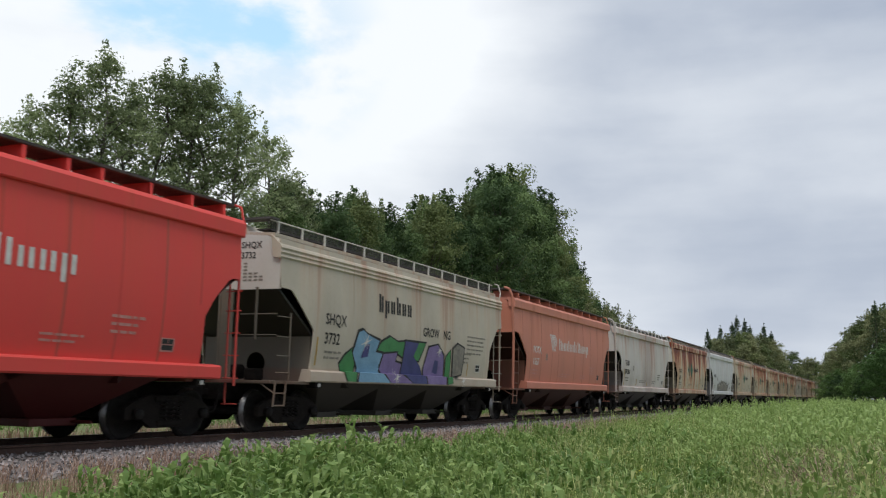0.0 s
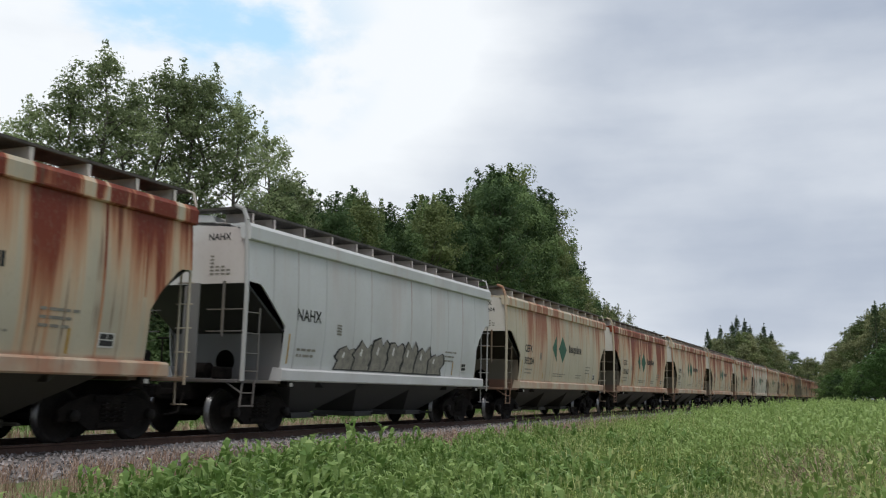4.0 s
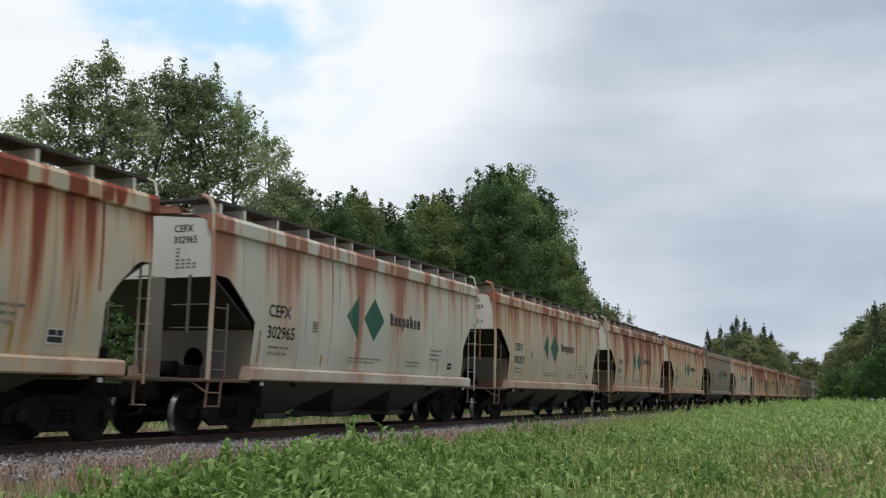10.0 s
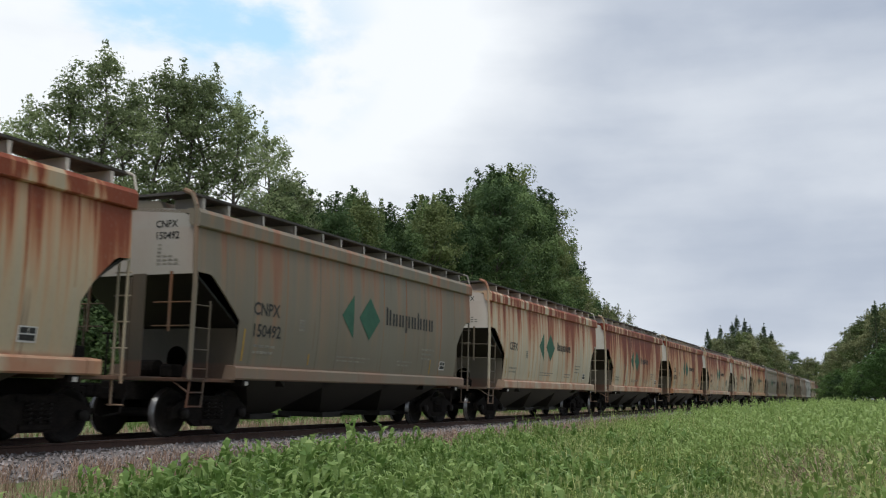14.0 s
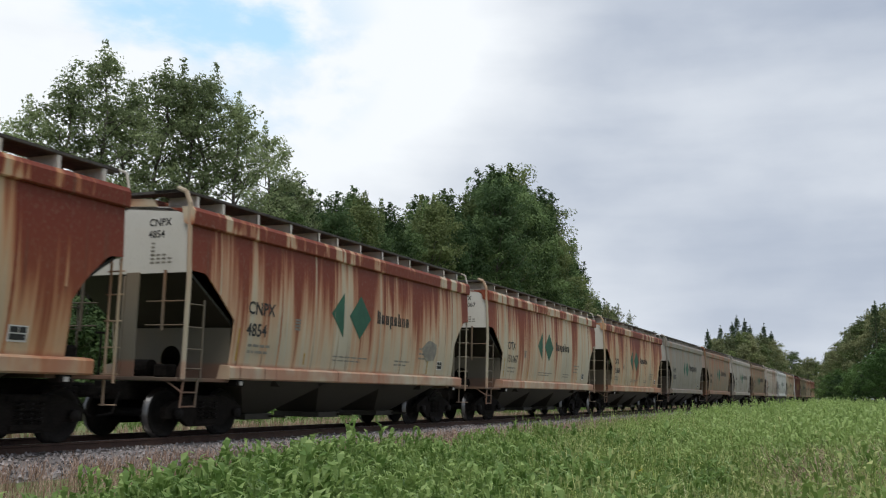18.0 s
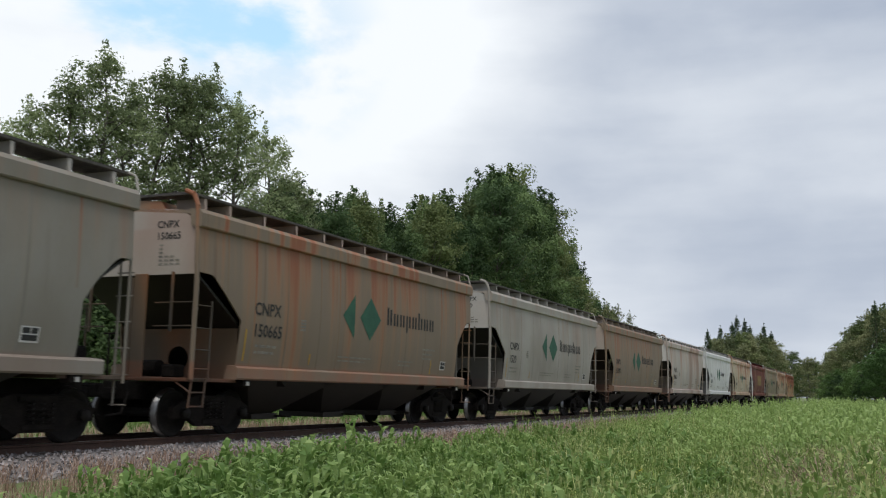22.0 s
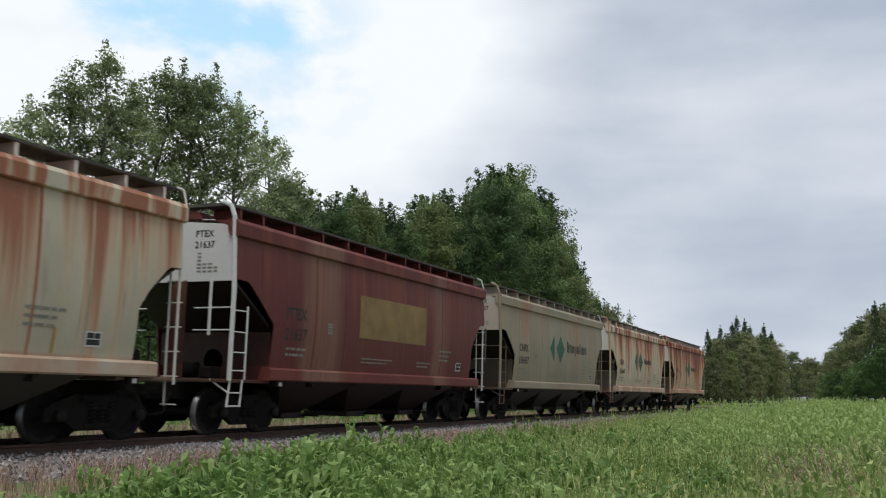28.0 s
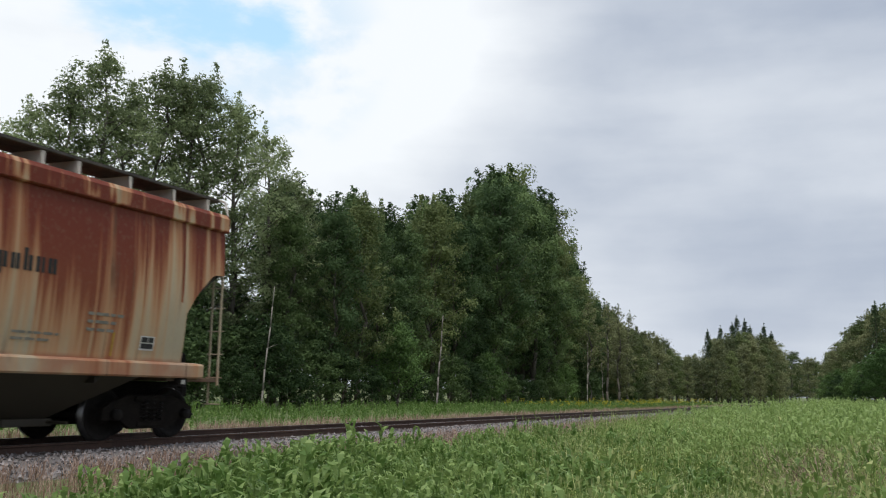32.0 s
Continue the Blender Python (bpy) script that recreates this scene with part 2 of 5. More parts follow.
def part(name, data, parent, mat=None, label="", at=None):
    """One mesh object under a thing or part. mat overrides the shared mesh's material on this object alone."""
    ob = new(name, data)
    ob.parent = parent
    if at is not None:
        ob.matrix_basis = at
    if mat is not None:
        ob.material_slots[0].link = "OBJECT"
        ob.material_slots[0].material = mat
    if label:
        tagged(ob, label)
    return ob


class Build:
    """Collects boxes, bars and plates into one mesh."""

    def __init__(self):
        self.v, self.f = [], []

    def add(self, verts, faces):
        k = len(self.v)
        self.v += [tuple(p) for p in verts]
        self.f += [tuple(i + k for i in f) for f in faces]
        return self

    def box(self, x0, x1, y0, y1, z0, z1, b=0.0):
        if b <= 0:
            v = [(x, y, z) for x in (x0, x1) for y in (y0, y1) for z in (z0, z1)]
            return self.add(v, [(0, 1, 3, 2), (4, 6, 7, 5), (0, 4, 5, 1), (2, 3, 7, 6), (0, 2, 6, 4), (1, 5, 7, 3)])
        bm = bmesh.new()
        bmesh.ops.create_cube(bm, size=1)
        for q in bm.verts:
            q.co = Vector(((x0 + x1) / 2 + q.co.x * (x1 - x0), (y0 + y1) / 2 + q.co.y * (y1 - y0), (z0 + z1) / 2 + q.co.z * (z1 - z0)))
        bmesh.ops.bevel(bm, geom=list(bm.edges), offset=b, segments=1, affect="EDGES")
        bm.verts.index_update()
        self.add([q.co for q in bm.verts], [[q.index for q in f.verts] for f in bm.faces])
        bm.free()
        return self

    def bar(self, a, b, r, n=6, r2=None):
        """A round bar from a to b."""
        a, b = Vector(a), Vector(b)
        d = (b - a).normalized()
        s = d.orthogonal().normalized()
        t = d.cross(s)
        r2 = r if r2 is None else r2
        v = [a + (s * math.cos(2 * math.pi * i / n) + t * math.sin(2 * math.pi * i / n)) * r for i in range(n)]
        v += [b + (s * math.cos(2 * math.pi * i / n) + t * math.sin(2 * math.pi * i / n)) * r2 for i in range(n)]
        f = [(i, (i + 1) % n, n + (i + 1) % n, n + i) for i in range(n)]
        return self.add(v, f + [tuple(range(n - 1, -1, -1)), tuple(range(n, 2 * n))])

    def prism(self, outline, axis, lo, hi):
        """An outline of 2D points pushed from lo to hi along an axis ('x': points are (y, z); 'y': (x, z); 'z': (x, y))."""
        put = {"x": lambda p, k: (k, p[0], p[1]), "y": lambda p, k: (p[0], k, p[1]), "z": lambda p, k: (p[0], p[1], k)}[axis]
        n = len(outline)
        v = [put(p, lo) for p in outline] + [put(p, hi) for p in outline]
        f = [(i, (i + 1) % n, n + (i + 1) % n, n + i) for i in range(n)]
        return self.add(v, f + [tuple(range(n - 1, -1, -1)), tuple(range(n, 2 * n))])

    def mesh(self, name, mat, smooth=False):
        me = mesh_of(name, self.v, self.f, mat, smooth)
        bm = bmesh.new()
        bm.from_mesh(me)
        bmesh.ops.recalc_face_normals(bm, faces=list(bm.faces))
        bm.to_mesh(me)
        bm.free()
        return me


# ---------- ground and track ----------
def ground_z(x, y):
    """Height of the ground: flat track bed, a shallow fall on either side, a slow rise far down the near field."""
    d = abs(x - TRACK_X)
    z = -0.29 - 0.10 * min(1.0, max(0.0, (d - 2.9) / 2.5))
    if x > TRACK_X:
        z += 0.40 * min(1.0, max(0.0, (y - 40) / 35.0)) * min(1.0, max(0.0, (d - 2.8) / 4.0))
    return z + 0.03 * noise.noise(Vector((x * 0.3, y * 0.3, 0)))


def build_ground():
    xs = [-2500, -900, -400, -200, -120, -80, -60, -50, -44, -38, -34, -30, -27, -24, -22] + [-20 + i * 0.7 for i in range(31)] + [3, 5, 8, 12, 18, 26, 40, 70, 130, 300, 900, 2500]
    ys = [-2500, -900, -300, -120, -60, -30, -15] + [-8 + i * 2.0 for i in range(60)] + [116, 124, 134, 146, 160, 180, 205, 235, 270, 320, 400, 550, 900, 2500]
    v = [(x, y, ground_z(x, y)) for y in ys for x in xs]
    w = len(xs)
    f = [(j * w + i, j * w + i + 1, (j + 1) * w + i + 1, (j + 1) * w + i) for j in range(len(ys) - 1) for i in range(w - 1)]
    tagged(new("ground", mesh_of("ground", v, f, M_GROUND, True)), "green meadow ground beside the railway", "ground", kind="structure")


build_ground()


def build_track():
    bal = Build()
    prof = [(-3.4, -0.36), (-2.5, -0.19), (-1.35, -0.14), (-0.6, -0.15), (0, -0.15), (0.6, -0.15), (1.35, -0.14), (2.5, -0.19), (3.4, -0.36)]
    ys = [-60 + i * 3 for i in range(140)]
    v, f = [], []
    for j, y in enumerate(ys):
        for p in prof:
            v.append((TRACK_X + p[0] + 0.12 * noise.noise(Vector((p[0], y * 0.5, 3))), y, p[1] + 0.02 * noise.noise(Vector((p[0] * 3, y * 1.3, 0)))))
    w = len(prof)
    f = [(j * w + i, j * w + i + 1, (j + 1) * w + i + 1, (j + 1) * w + i) for j in range(len(ys) - 1) for i in range(w - 1)]
    tagged(new("ballast_bed", mesh_of("ballast_bed", v, f, M_BALLAST, True)), "grey crushed-stone ballast bed under the rails", "ballast", kind="structure")
    track = tagged(new("railway_track"), "single railway track with rusty rails on dark timber ties", "track", kind="structure")
    track.location = (TRACK_X, 0, 0)
    prof = [(-0.075, -0.165), (0.075, -0.165), (0.075, -0.15), (0.012, -0.135), (0.012, -0.045), (0.036, -0.035), (0.036, -0.004), (0.03, 0), (-0.03, 0), (-0.036, -0.004), (-0.036, -0.035), (-0.012, -0.045), (-0.012, -0.135), (-0.075, -0.15)]
    me = Build().prism(prof, "y", -60, 355).mesh("rail", M_RAIL)
    me.materials.append(M_RAILTOP)
    for p in me.polygons:
        if p.normal.z > 0.9 and p.center.z > -0.01:
            p.material_index = 1
    for s in (-0.7525, 0.7525):
        part("rail", me, track, at=pose(s, 0, 0))
    tie = Build().box(-1.3, 1.3, -0.115, 0.115, -0.34, -0.135, 0.015).mesh("tie", M_TIE)
    for i in range(300):
        part("tie", tie, track, at=pose(random.uniform(-0.05, 0.05), -4 + i * 0.55 + random.uniform(-0.02, 0.02), random.uniform(-0.006, 0.006), 0, 0, random.uniform(-0.8, 0.8)))


build_track()


# ---------- hopper cars ----------
# A car's own space: y = 0 at its leading corner post, y grows towards its tail, z = 0 on the rail heads.
AXLES = (0.46, 2.27, 11.22, 13.03)
WHEEL_R = 0.457


def bulge(z):
    """Half width of the car's side at height z."""
    k = (z - 2.75) / 1.45
    return 1.60 - 0.07 * k * k if k > 0 else 1.60 - 0.12 * k * k


CUTS = {
    "ribbed": ([(1.3, 1.47), (2.3, 1.45), (2.75, 0.92), (3.05, 0.56), (3.11, 0.46), (3.13, 0.05), (4.4, 0.05)],
               [(1.3, 12.38), (2.3, 12.36), (2.6, 12.56), (2.75, 12.69), (2.9, 12.85), (3.06, 13.02), (3.11, 13.12), (3.13, 13.40), (4.4, 13.40)]),
    "smooth": ([(1.3, 1.62), (1.9, 1.62), (1.96, 1.58), (2.12, 1.50), (2.2, 1.12), (2.75, 1.08), (2.98, 0.88), (3.12, 0.48), (3.13, 0.05), (4.4, 0.05)],
               [(1.3, 12.3), (2.1, 12.3), (2.3, 12.36), (2.7, 12.62), (3.0, 12.95), (3.11, 13.12), (3.13, 13.40), (4.4, 13.40)]),
}


def cut_at(style, end, z):
    pts = CUTS[style][end]
    return float(np.interp(z, [p[0] for p in pts], [p[1] for p in pts]))


def side_sheet(style, sgn):
    zs = [1.36, 1.7, 1.96, 2.12, 2.2, 2.3, 2.45, 2.6, 2.75, 2.9, 3.05, 3.11, 3.13, 3.4, 3.7, 3.9, 4.1, 4.2]
    n = 14
    v, f = [], []
    for off in (0.0, -0.03):
        for z in zs:
            a, b = cut_at(style, 0, z), cut_at(style, 1, z)
            for i in range(n + 1):
                v.append((sgn * (bulge(z) + off), a + (b - a) * i / n, z))
    w, h = n + 1, len(zs)
    for k in (0, 1):
        for j in range(h - 1):
            for i in range(n):
                q = [k * w * h + j * w + i, k * w * h + j * w + i + 1, k * w * h + (j + 1) * w + i + 1, k * w * h + (j + 1) * w + i]
                f.append(q if (k == 0) == (sgn > 0) else q[::-1])
    for i in (0, n):
        k = len(v)
        v += [v[o * w * h + j * w + i] for j in range(h) for o in (0, 1)]
        f += [(k + 2 * j, k + 2 * j + 2, k + 2 * j + 3, k + 2 * j + 1) for j in range(h - 1)]
    return mesh_of("side_sheet", v, f, M_DARK, True)


def decal(name, loops, mat, off=0.007):
    """Flat painted shapes that follow the near side: outlines of (y, z), split in height so that they lie on the curve."""
    bm = bmesh.new()
    for pts in loops:
        bm.faces.new([bm.verts.new((0, y, z)) for y, z in pts])
    for z in (1.386, 1.402, *np.arange(1.5, 4.0, 0.16)):
        bmesh.ops.bisect_plane(bm, geom=list(bm.verts) + list(bm.edges) + list(bm.faces), plane_co=(0, 0, z), plane_no=(0, 0, 1))
    for q in bm.verts:
        q.co.x = (bulge(q.co.z) if q.co.z > 1.395 else 1.632) + off
    me = bpy.data.meshes.new(name)
    bm.to_mesh(me)
    bm.free()
    me.materials.append(mat)
    return me


def rect(y0, y1, z0, z1):
    return [(y0, z0), (y1, z0), (y1, z1), (y0, z1)]


def text_mesh(txt, size, y0, z0, mat, squeeze=1.0, face=None):
    """Lettering on the near side of a car, or, with face, on its leading end panel."""
    cu = bpy.data.curves.new("letters", "FONT")
    cu.body, cu.size, cu.resolution_u, cu.offset = txt, size, 2, size * 0.017
    ob = new("letters_tmp", cu)
    me = bpy.data.meshes.new_from_object(ob.evaluated_get(bpy.context.evaluated_depsgraph_get()))
    bpy.data.objects.remove(ob)
    bpy.data.curves.remove(cu)
    for q in me.vertices:
        u, w = q.co.x * squeeze, q.co.y
        q.co = (bulge(z0 + w) + 0.008, y0 + u, z0 + w) if face is None else (y0 + u, face, z0 + w)
    me.materials.clear()
    me.materials.append(mat)
    return me


def wordlike(y0, y1, z0, h, n, tall=(0,), deep=()):
    """A name as plain bars: n pairs of upright bars, some taller, some reaching below the line; each a list of outlines."""
    out, step, w = [], (y1 - y0) / n, 0.22 * h
    for i in range(n):
        a, b = y0 + (i + 0.08) * step, y0 + (i + 0.8) * step
        top, low = z0 + 0.7 * h, z0
        out.append([rect(a, a + w, low - (0.3 * h if i in deep else 0), z0 + (h if i in tall else 0.7 * h)), rect(b - w, b, low, top if i else z0 + 0.9 * h)])
    return out


def rows_of_bars(y0, y1, z0, rows, step, h, seed):
    r = random.Random(seed)
    out = []
    for k in range(rows):
        a, z = y0, z0 - k * step
        while a < y1 - 0.05:
            b = min(y1, a + r.uniform(0.08, 0.3))
            out.append(rect(a, b, z, z + h))
            a = b + 0.04
        y1 = y0 + (y1 - y0) * r.uniform(0.8, 1.0)
    return out


def car_kit():
    K = {}
    for s in ("ribbed", "smooth"):
        K[s + "_near"], K[s + "_far"] = side_sheet(s, 1), side_sheet(s, -1)
    for sgn, key in ((1, "near"), (-1, "far")):
        K["chord_" + key] = Build().prism([(sgn * a, b) for a, b in ((1.38, 4.05), (1.50, 3.985), (1.60, 3.99), (1.625, 4.015), (1.625, 4.26), (1.56, 4.345), (1.32, 4.36))], "y", 0.0, 13.45).mesh("top_chord", M_DARK)
        K["wide_chord_" + key] = Build().prism([(sgn * a, b) for a, b in ((1.38, 3.80), (1.57, 3.76), (1.60, 3.80), (1.575, 3.86), (1.60, 3.90), (1.575, 3.96), (1.60, 4.00), (1.57, 4.06), (1.30, 4.30))], "y", 0.0, 13.45).mesh("top_chord", M_DARK)
        K["sill_" + key] = Build().prism([(sgn * a, b) for a, b in ((1.30, 1.12), (1.60, 1.12), (1.63, 1.15), (1.63, 1.35), (1.60, 1.385), (1.38, 1.41))], "y", 1.34, 12.88).mesh("side_sill", M_DARK)
        K["board_" + key] = Build().prism([(sgn * a, b) for a, b in ((0.62, 4.64), (1.30, 4.64), (1.315, 4.655), (1.315, 4.70), (0.62, 4.70))], "y", 0.0, 13.5).mesh("running_board", M_GRATE)
        K["rail_board_" + key] = Build().prism([(sgn * a, b) for a, b in ((0.85, 4.42), (1.22, 4.42), (1.22, 4.445), (0.85, 4.445))], "y", 0.1, 13.4).mesh("running_board", M_GRATE)
        g = Build()
        for z in (4.41, 4.455, 4.50, 4.545, 4.59):
            g.box(sgn * 1.22 - 0.006, sgn * 1.22 + 0.006, 0.1, 13.4, z - 0.008, z + 0.008)
        for i in range(148):
            g.box(sgn * 1.22 - 0.005, sgn * 1.22 + 0.005, 0.1 + i * 0.09, 0.13 + i * 0.09, 4.40, 4.60)
        K["rail_mesh_" + key] = g.mesh("mesh_guard", M_GRATE)
        K["rail_top_" + key] = Build().bar((sgn * 1.235, 0.05, 4.63), (sgn * 1.235, 13.4, 4.63), 0.018).mesh("handrail", M_DARK)
        K["rail_post_" + key] = Build().box(sgn * 1.24 - 0.02, sgn * 1.24 + 0.02, -0.025, 0.025, 4.30, 4.63).mesh("handrail_post", M_DARK)
        g = [(0.60, 4.36), (1.36, 4.32), (1.29, 4.62), (1.26, 4.638), (0.62, 4.638)]
        K["gusset_" + key] = Build().prism([(sgn * a, b) for a, b in g], "y", -0.012, 0.012).box(sgn * 1.28 - 0.02, sgn * 1.28 + 0.02, -0.012, 0.07, 4.33, 4.635).mesh("roof_bracket", M_DARK)
        # corner post bent in over the roof, with the side ladder's second stile and rungs
        b = Build()
        pts = [(1.56, 0.03, 1.10), (1.57, 0.03, 2.9), (1.50, 0.02, 4.40), (1.40, 0.01, 4.64), (1.20, 0.01, 4.72)]
        for p, q in zip(pts, pts[1:]):
            b.bar((sgn * p[0], p[1], p[2]), (sgn * q[0], q[1], q[2]), 0.048, 8)
        K["corner_post_" + key] = b.mesh("corner_post", M_DARK)
        b = Build().bar((sgn * 1.58, 0.50, 1.12), (sgn * 1.60, 0.48, 2.60), 0.022)
        for z in (1.30, 1.66, 2.07, 2.50):
            b.bar((sgn * 1.57, 0.03, z), (sgn * 1.59, 0.50, z), 0.014)
        K["side_ladder_" + key] = b.mesh("side_ladder", M_DARK)
        b = Build().bar((sgn * 1.56, 0.06, 1.12), (sgn * 1.57, -0.02, 0.58), 0.022).bar((sgn * 1.56, 0.46, 1.12), (sgn * 1.57, 0.40, 0.58), 0.022)
        for z in (0.60, 0.86):
            b.bar((sgn * 1.57, -0.02, z), (sgn * 1.57, 0.42, z), 0.016)
        b.bar((sgn * 1.56, 0.02, 0.86), (sgn * 1.15, -0.05, 1.12), 0.018)
        K["step_" + key] = b.mesh("stirrup_step", M_DARK)
        b = Build().bar((sgn * 1.02, 0.0, 2.0), (sgn * 1.02, 0.0, 3.14), 0.032)
        for z in (2.1, 2.55):
            b.bar((sgn * 0.62, 0.0, z), (sgn * 1.56, 0.0, z), 0.014)
        K["end_ladder_" + key] = b.mesh("end_ladder", M_DARK)
        b = Build().bar((sgn * 1.52, 13.45, 1.0), (sgn * 1.54, 13.42, 3.16), 0.026).bar((sgn * 1.30, 13.47, 0.62), (sgn * 1.30, 13.45, 3.10), 0.022)
        for z in (0.64, 1.15, 1.6, 2.05, 2.5, 2.9):
            b.bar((sgn * 1.22, 13.47, z), (sgn * 1.60, 13.46, z), 0.013)
        K["tail_ladder_" + key] = b.mesh("tail_ladder", M_DARK)
        b = Build()
        pts = [(1.50, 13.40, 4.10), (1.50, 13.52, 4.36), (1.42, 13.52, 4.64), (1.30, 13.45, 4.69)]
        for p, q in zip(pts, pts[1:]):
            b.bar((sgn * p[0], p[1], p[2]), (sgn * q[0], q[1], q[2]), 0.022, 6)
        K["tail_grab_" + key] = b.mesh("grab_iron", M_DARK)
    K["roof"] = Build().prism([(-1.36, 4.34), (-0.66, 4.38), (-0.56, 4.55), (0, 4.60), (0.56, 4.55), (0.66, 4.38), (1.36, 4.34), (1.36, 4.26), (0, 4.38), (-1.36, 4.26)], "y", 0.06, 13.39).mesh("roof", M_DARK)
    end = [(-bulge(z), z) for z in (3.10, 3.4, 3.8)] + [(-1.46, 4.06), (-1.3, 4.24), (-0.95, 4.38), (0, 4.44), (0.95, 4.38), (1.3, 4.24), (1.46, 4.06)] + [(bulge(z), z) for z in (3.8, 3.4, 3.10)]
    end = [(a * 0.985, b) for a, b in end]
    K["end_lead"] = Build().prism(end, "y", 0.06, 0.10).mesh("end_panel", M_DARK)
    K["end_tail"] = Build().prism(end, "y", 13.35, 13.39).mesh("end_panel", M_DARK)
    K["end_plate"] = Build().box(0.06, 0.38, 0.0, 0.05, 1.13, 3.12, 0.008).box(0.01, 0.06, -0.02, 0.06, 1.13, 3.05, 0.008).mesh("end_post", M_DARK)
    K["cross_walk"] = Build().box(-1.30, 1.30, 0.0, 0.30, 4.645, 4.695).mesh("cross_walk", M_GRATE)
    K["slope_lead"] = Build().prism([(0.10, 3.16), (0.10, 3.10), (3.3, 1.0), (3.3, 1.10)], "x", -1.48, 1.48).mesh("slope_sheet", M_DARK)
    K["slope_tail"] = Build().prism([(13.35, 3.16), (13.35, 3.10), (10.3, 1.0), (10.3, 1.10)], "x", -1.48, 1.48).mesh("slope_sheet", M_DARK)

    def web(y):
        """Bulkhead over the bolster, with a round hole."""
        n, v, f = 20, [], []
        for yy in (y - 0.012, y + 0.012):
            for i in range(n):
                a = 2 * math.pi * i / n
                v.append((0.26 * math.cos(a), yy, 1.53 + 0.26 * math.sin(a)))
            for i in range(n):
                a = 2 * math.pi * i / n
                c, s = math.cos(a), math.sin(a)
                k = min(1.47 / max(abs(c), 1e-6), (0.62 if s > 0 else 0.41) / max(abs(s), 1e-6))
                v.append((k * c, yy, 1.53 + k * s))
            v += [(sx * 1.47, yy, zz) for sx in (1, -1) for zz in (2.15, 1.12)]
        for o in (0, 2 * n + 4):
            f += [(o + i, o + (i + 1) % n, o + n + (i + 1) % n, o + n + i) for i in range(n)]
            for corner, sx, up in ((0, 1, 1), (1, 1, -1), (2, -1, 1), (3, -1, -1)):
                ring = [i for i in range(n) if abs(v[o + n + i][0] - sx * 1.47) < 1e-6]
                flat = [i for i in range(n) if abs(v[o + n + i][2] - (2.15 if up > 0 else 1.12)) < 1e-6]
                p = max(ring, key=lambda i: up * v[o + n + i][2])
                q = max(flat, key=lambda i: sx * v[o + n + i][0])
                if p != q:
                    f.append((o + n + p, o + n + q, o + 2 * n + corner))
        f += [(i, 2 * n + 4 + i, 2 * n + 4 + (i + 1) % n, (i + 1) % n) for i in range(n)]
        return mesh_of("end_bulkhead", v, f, M_DARK)

    K["web_lead"], K["web_tail"] = web(1.50), web(12.02)
    K["deck_lead"] = Build().box(-1.5, 1.5, -0.06, 1.50, 1.06, 1.13, 0.01).mesh("end_platform", M_DARK)
    K["deck_tail"] = Build().box(-1.5, 1.5, 12.02, 13.52, 1.06, 1.13, 0.01).mesh("end_platform", M_DARK)
    K["centre_sill"] = Build().box(-0.32, 0.32, -0.25, 13.75, 0.70, 1.05, 0.015).mesh("centre_sill", M_DARK)
    for key, y, s in (("coupler_lead", -0.25, -1), ("coupler_tail", 13.75, 1)):
        K[key] = Build().box(-0.08, 0.08, min(y, y + s * 0.42), max(y, y + s * 0.42), 0.80, 0.93, 0.02).box(-0.17, 0.10, min(y + s * 0.36, y + s * 0.57), max(y + s * 0.36, y + s * 0.57), 0.74, 1.0, 0.04).mesh("coupler", M_DARK)
        K[key.replace("coupler", "hose")] = Build().bar((0.35, y, 0.85), (0.42, y + s * 0.25, 0.45), 0.025).bar((0.42, y + s * 0.25, 0.45), (0.30, y + s * 0.50, 0.40), 0.025).mesh("brake_hose", M_DARK)

    def outlet(y):
        v = [(x * 1.40, y + d * 1.72, 1.13) for x, d in ((-1, -1), (1, -1), (1, 1), (-1, 1))] + [(x * 0.55, y + d * 0.45, 0.40) for x, d in ((-1, -1), (1, -1), (1, 1), (-1, 1))]
        return Build().add(v, [(0, 1, 5, 4), (1, 2, 6, 5), (2, 3, 7, 6), (3, 0, 4, 7), (4, 5, 6, 7), (3, 2, 1, 0)]).box(-0.66, 0.66, y - 0.5, y + 0.5, 0.27, 0.40, 0.01).bar((-1.1, y + 0.4, 0.34), (1.1, y + 0.4, 0.34), 0.03).mesh("hopper_outlet", M_DARK)

    for i, y in enumerate((3.75, 6.75, 9.75)):
        K["outlet%d" % i] = outlet(y)
    # brake gear on the end platforms
    K["gear_lead"] = [
        ("control_valve", Build().box(0.2, 0.5, 0.75, 1.15, 1.13, 1.40, 0.04)),
        ("air_reservoir", Build().bar((-0.6, 0.95, 1.32), (0.0, 0.95, 1.32), 0.17, 12)),
        ("brake_lever", Build().bar((-0.85, 0.4, 1.12), (-0.85, 0.4, 2.0), 0.02).bar((-1.0, 0.4, 1.99), (-0.7, 0.4, 1.99), 0.02))]
    wheel = [(0.1 + 0.28 * math.cos(i * 0.4488), 13.44, 2.35 + 0.28 * math.sin(i * 0.4488)) for i in range(14)]
    hand = Build().box(0.0, 0.2, 13.32, 13.45, 2.15, 2.5, 0.02)
    for i in range(14):
        hand.bar(wheel[i], wheel[(i + 1) % 14], 0.016, 5)
    for i in (0, 5, 10):
        hand.bar((0.1, 13.44, 2.35), wheel[i], 0.012, 4)
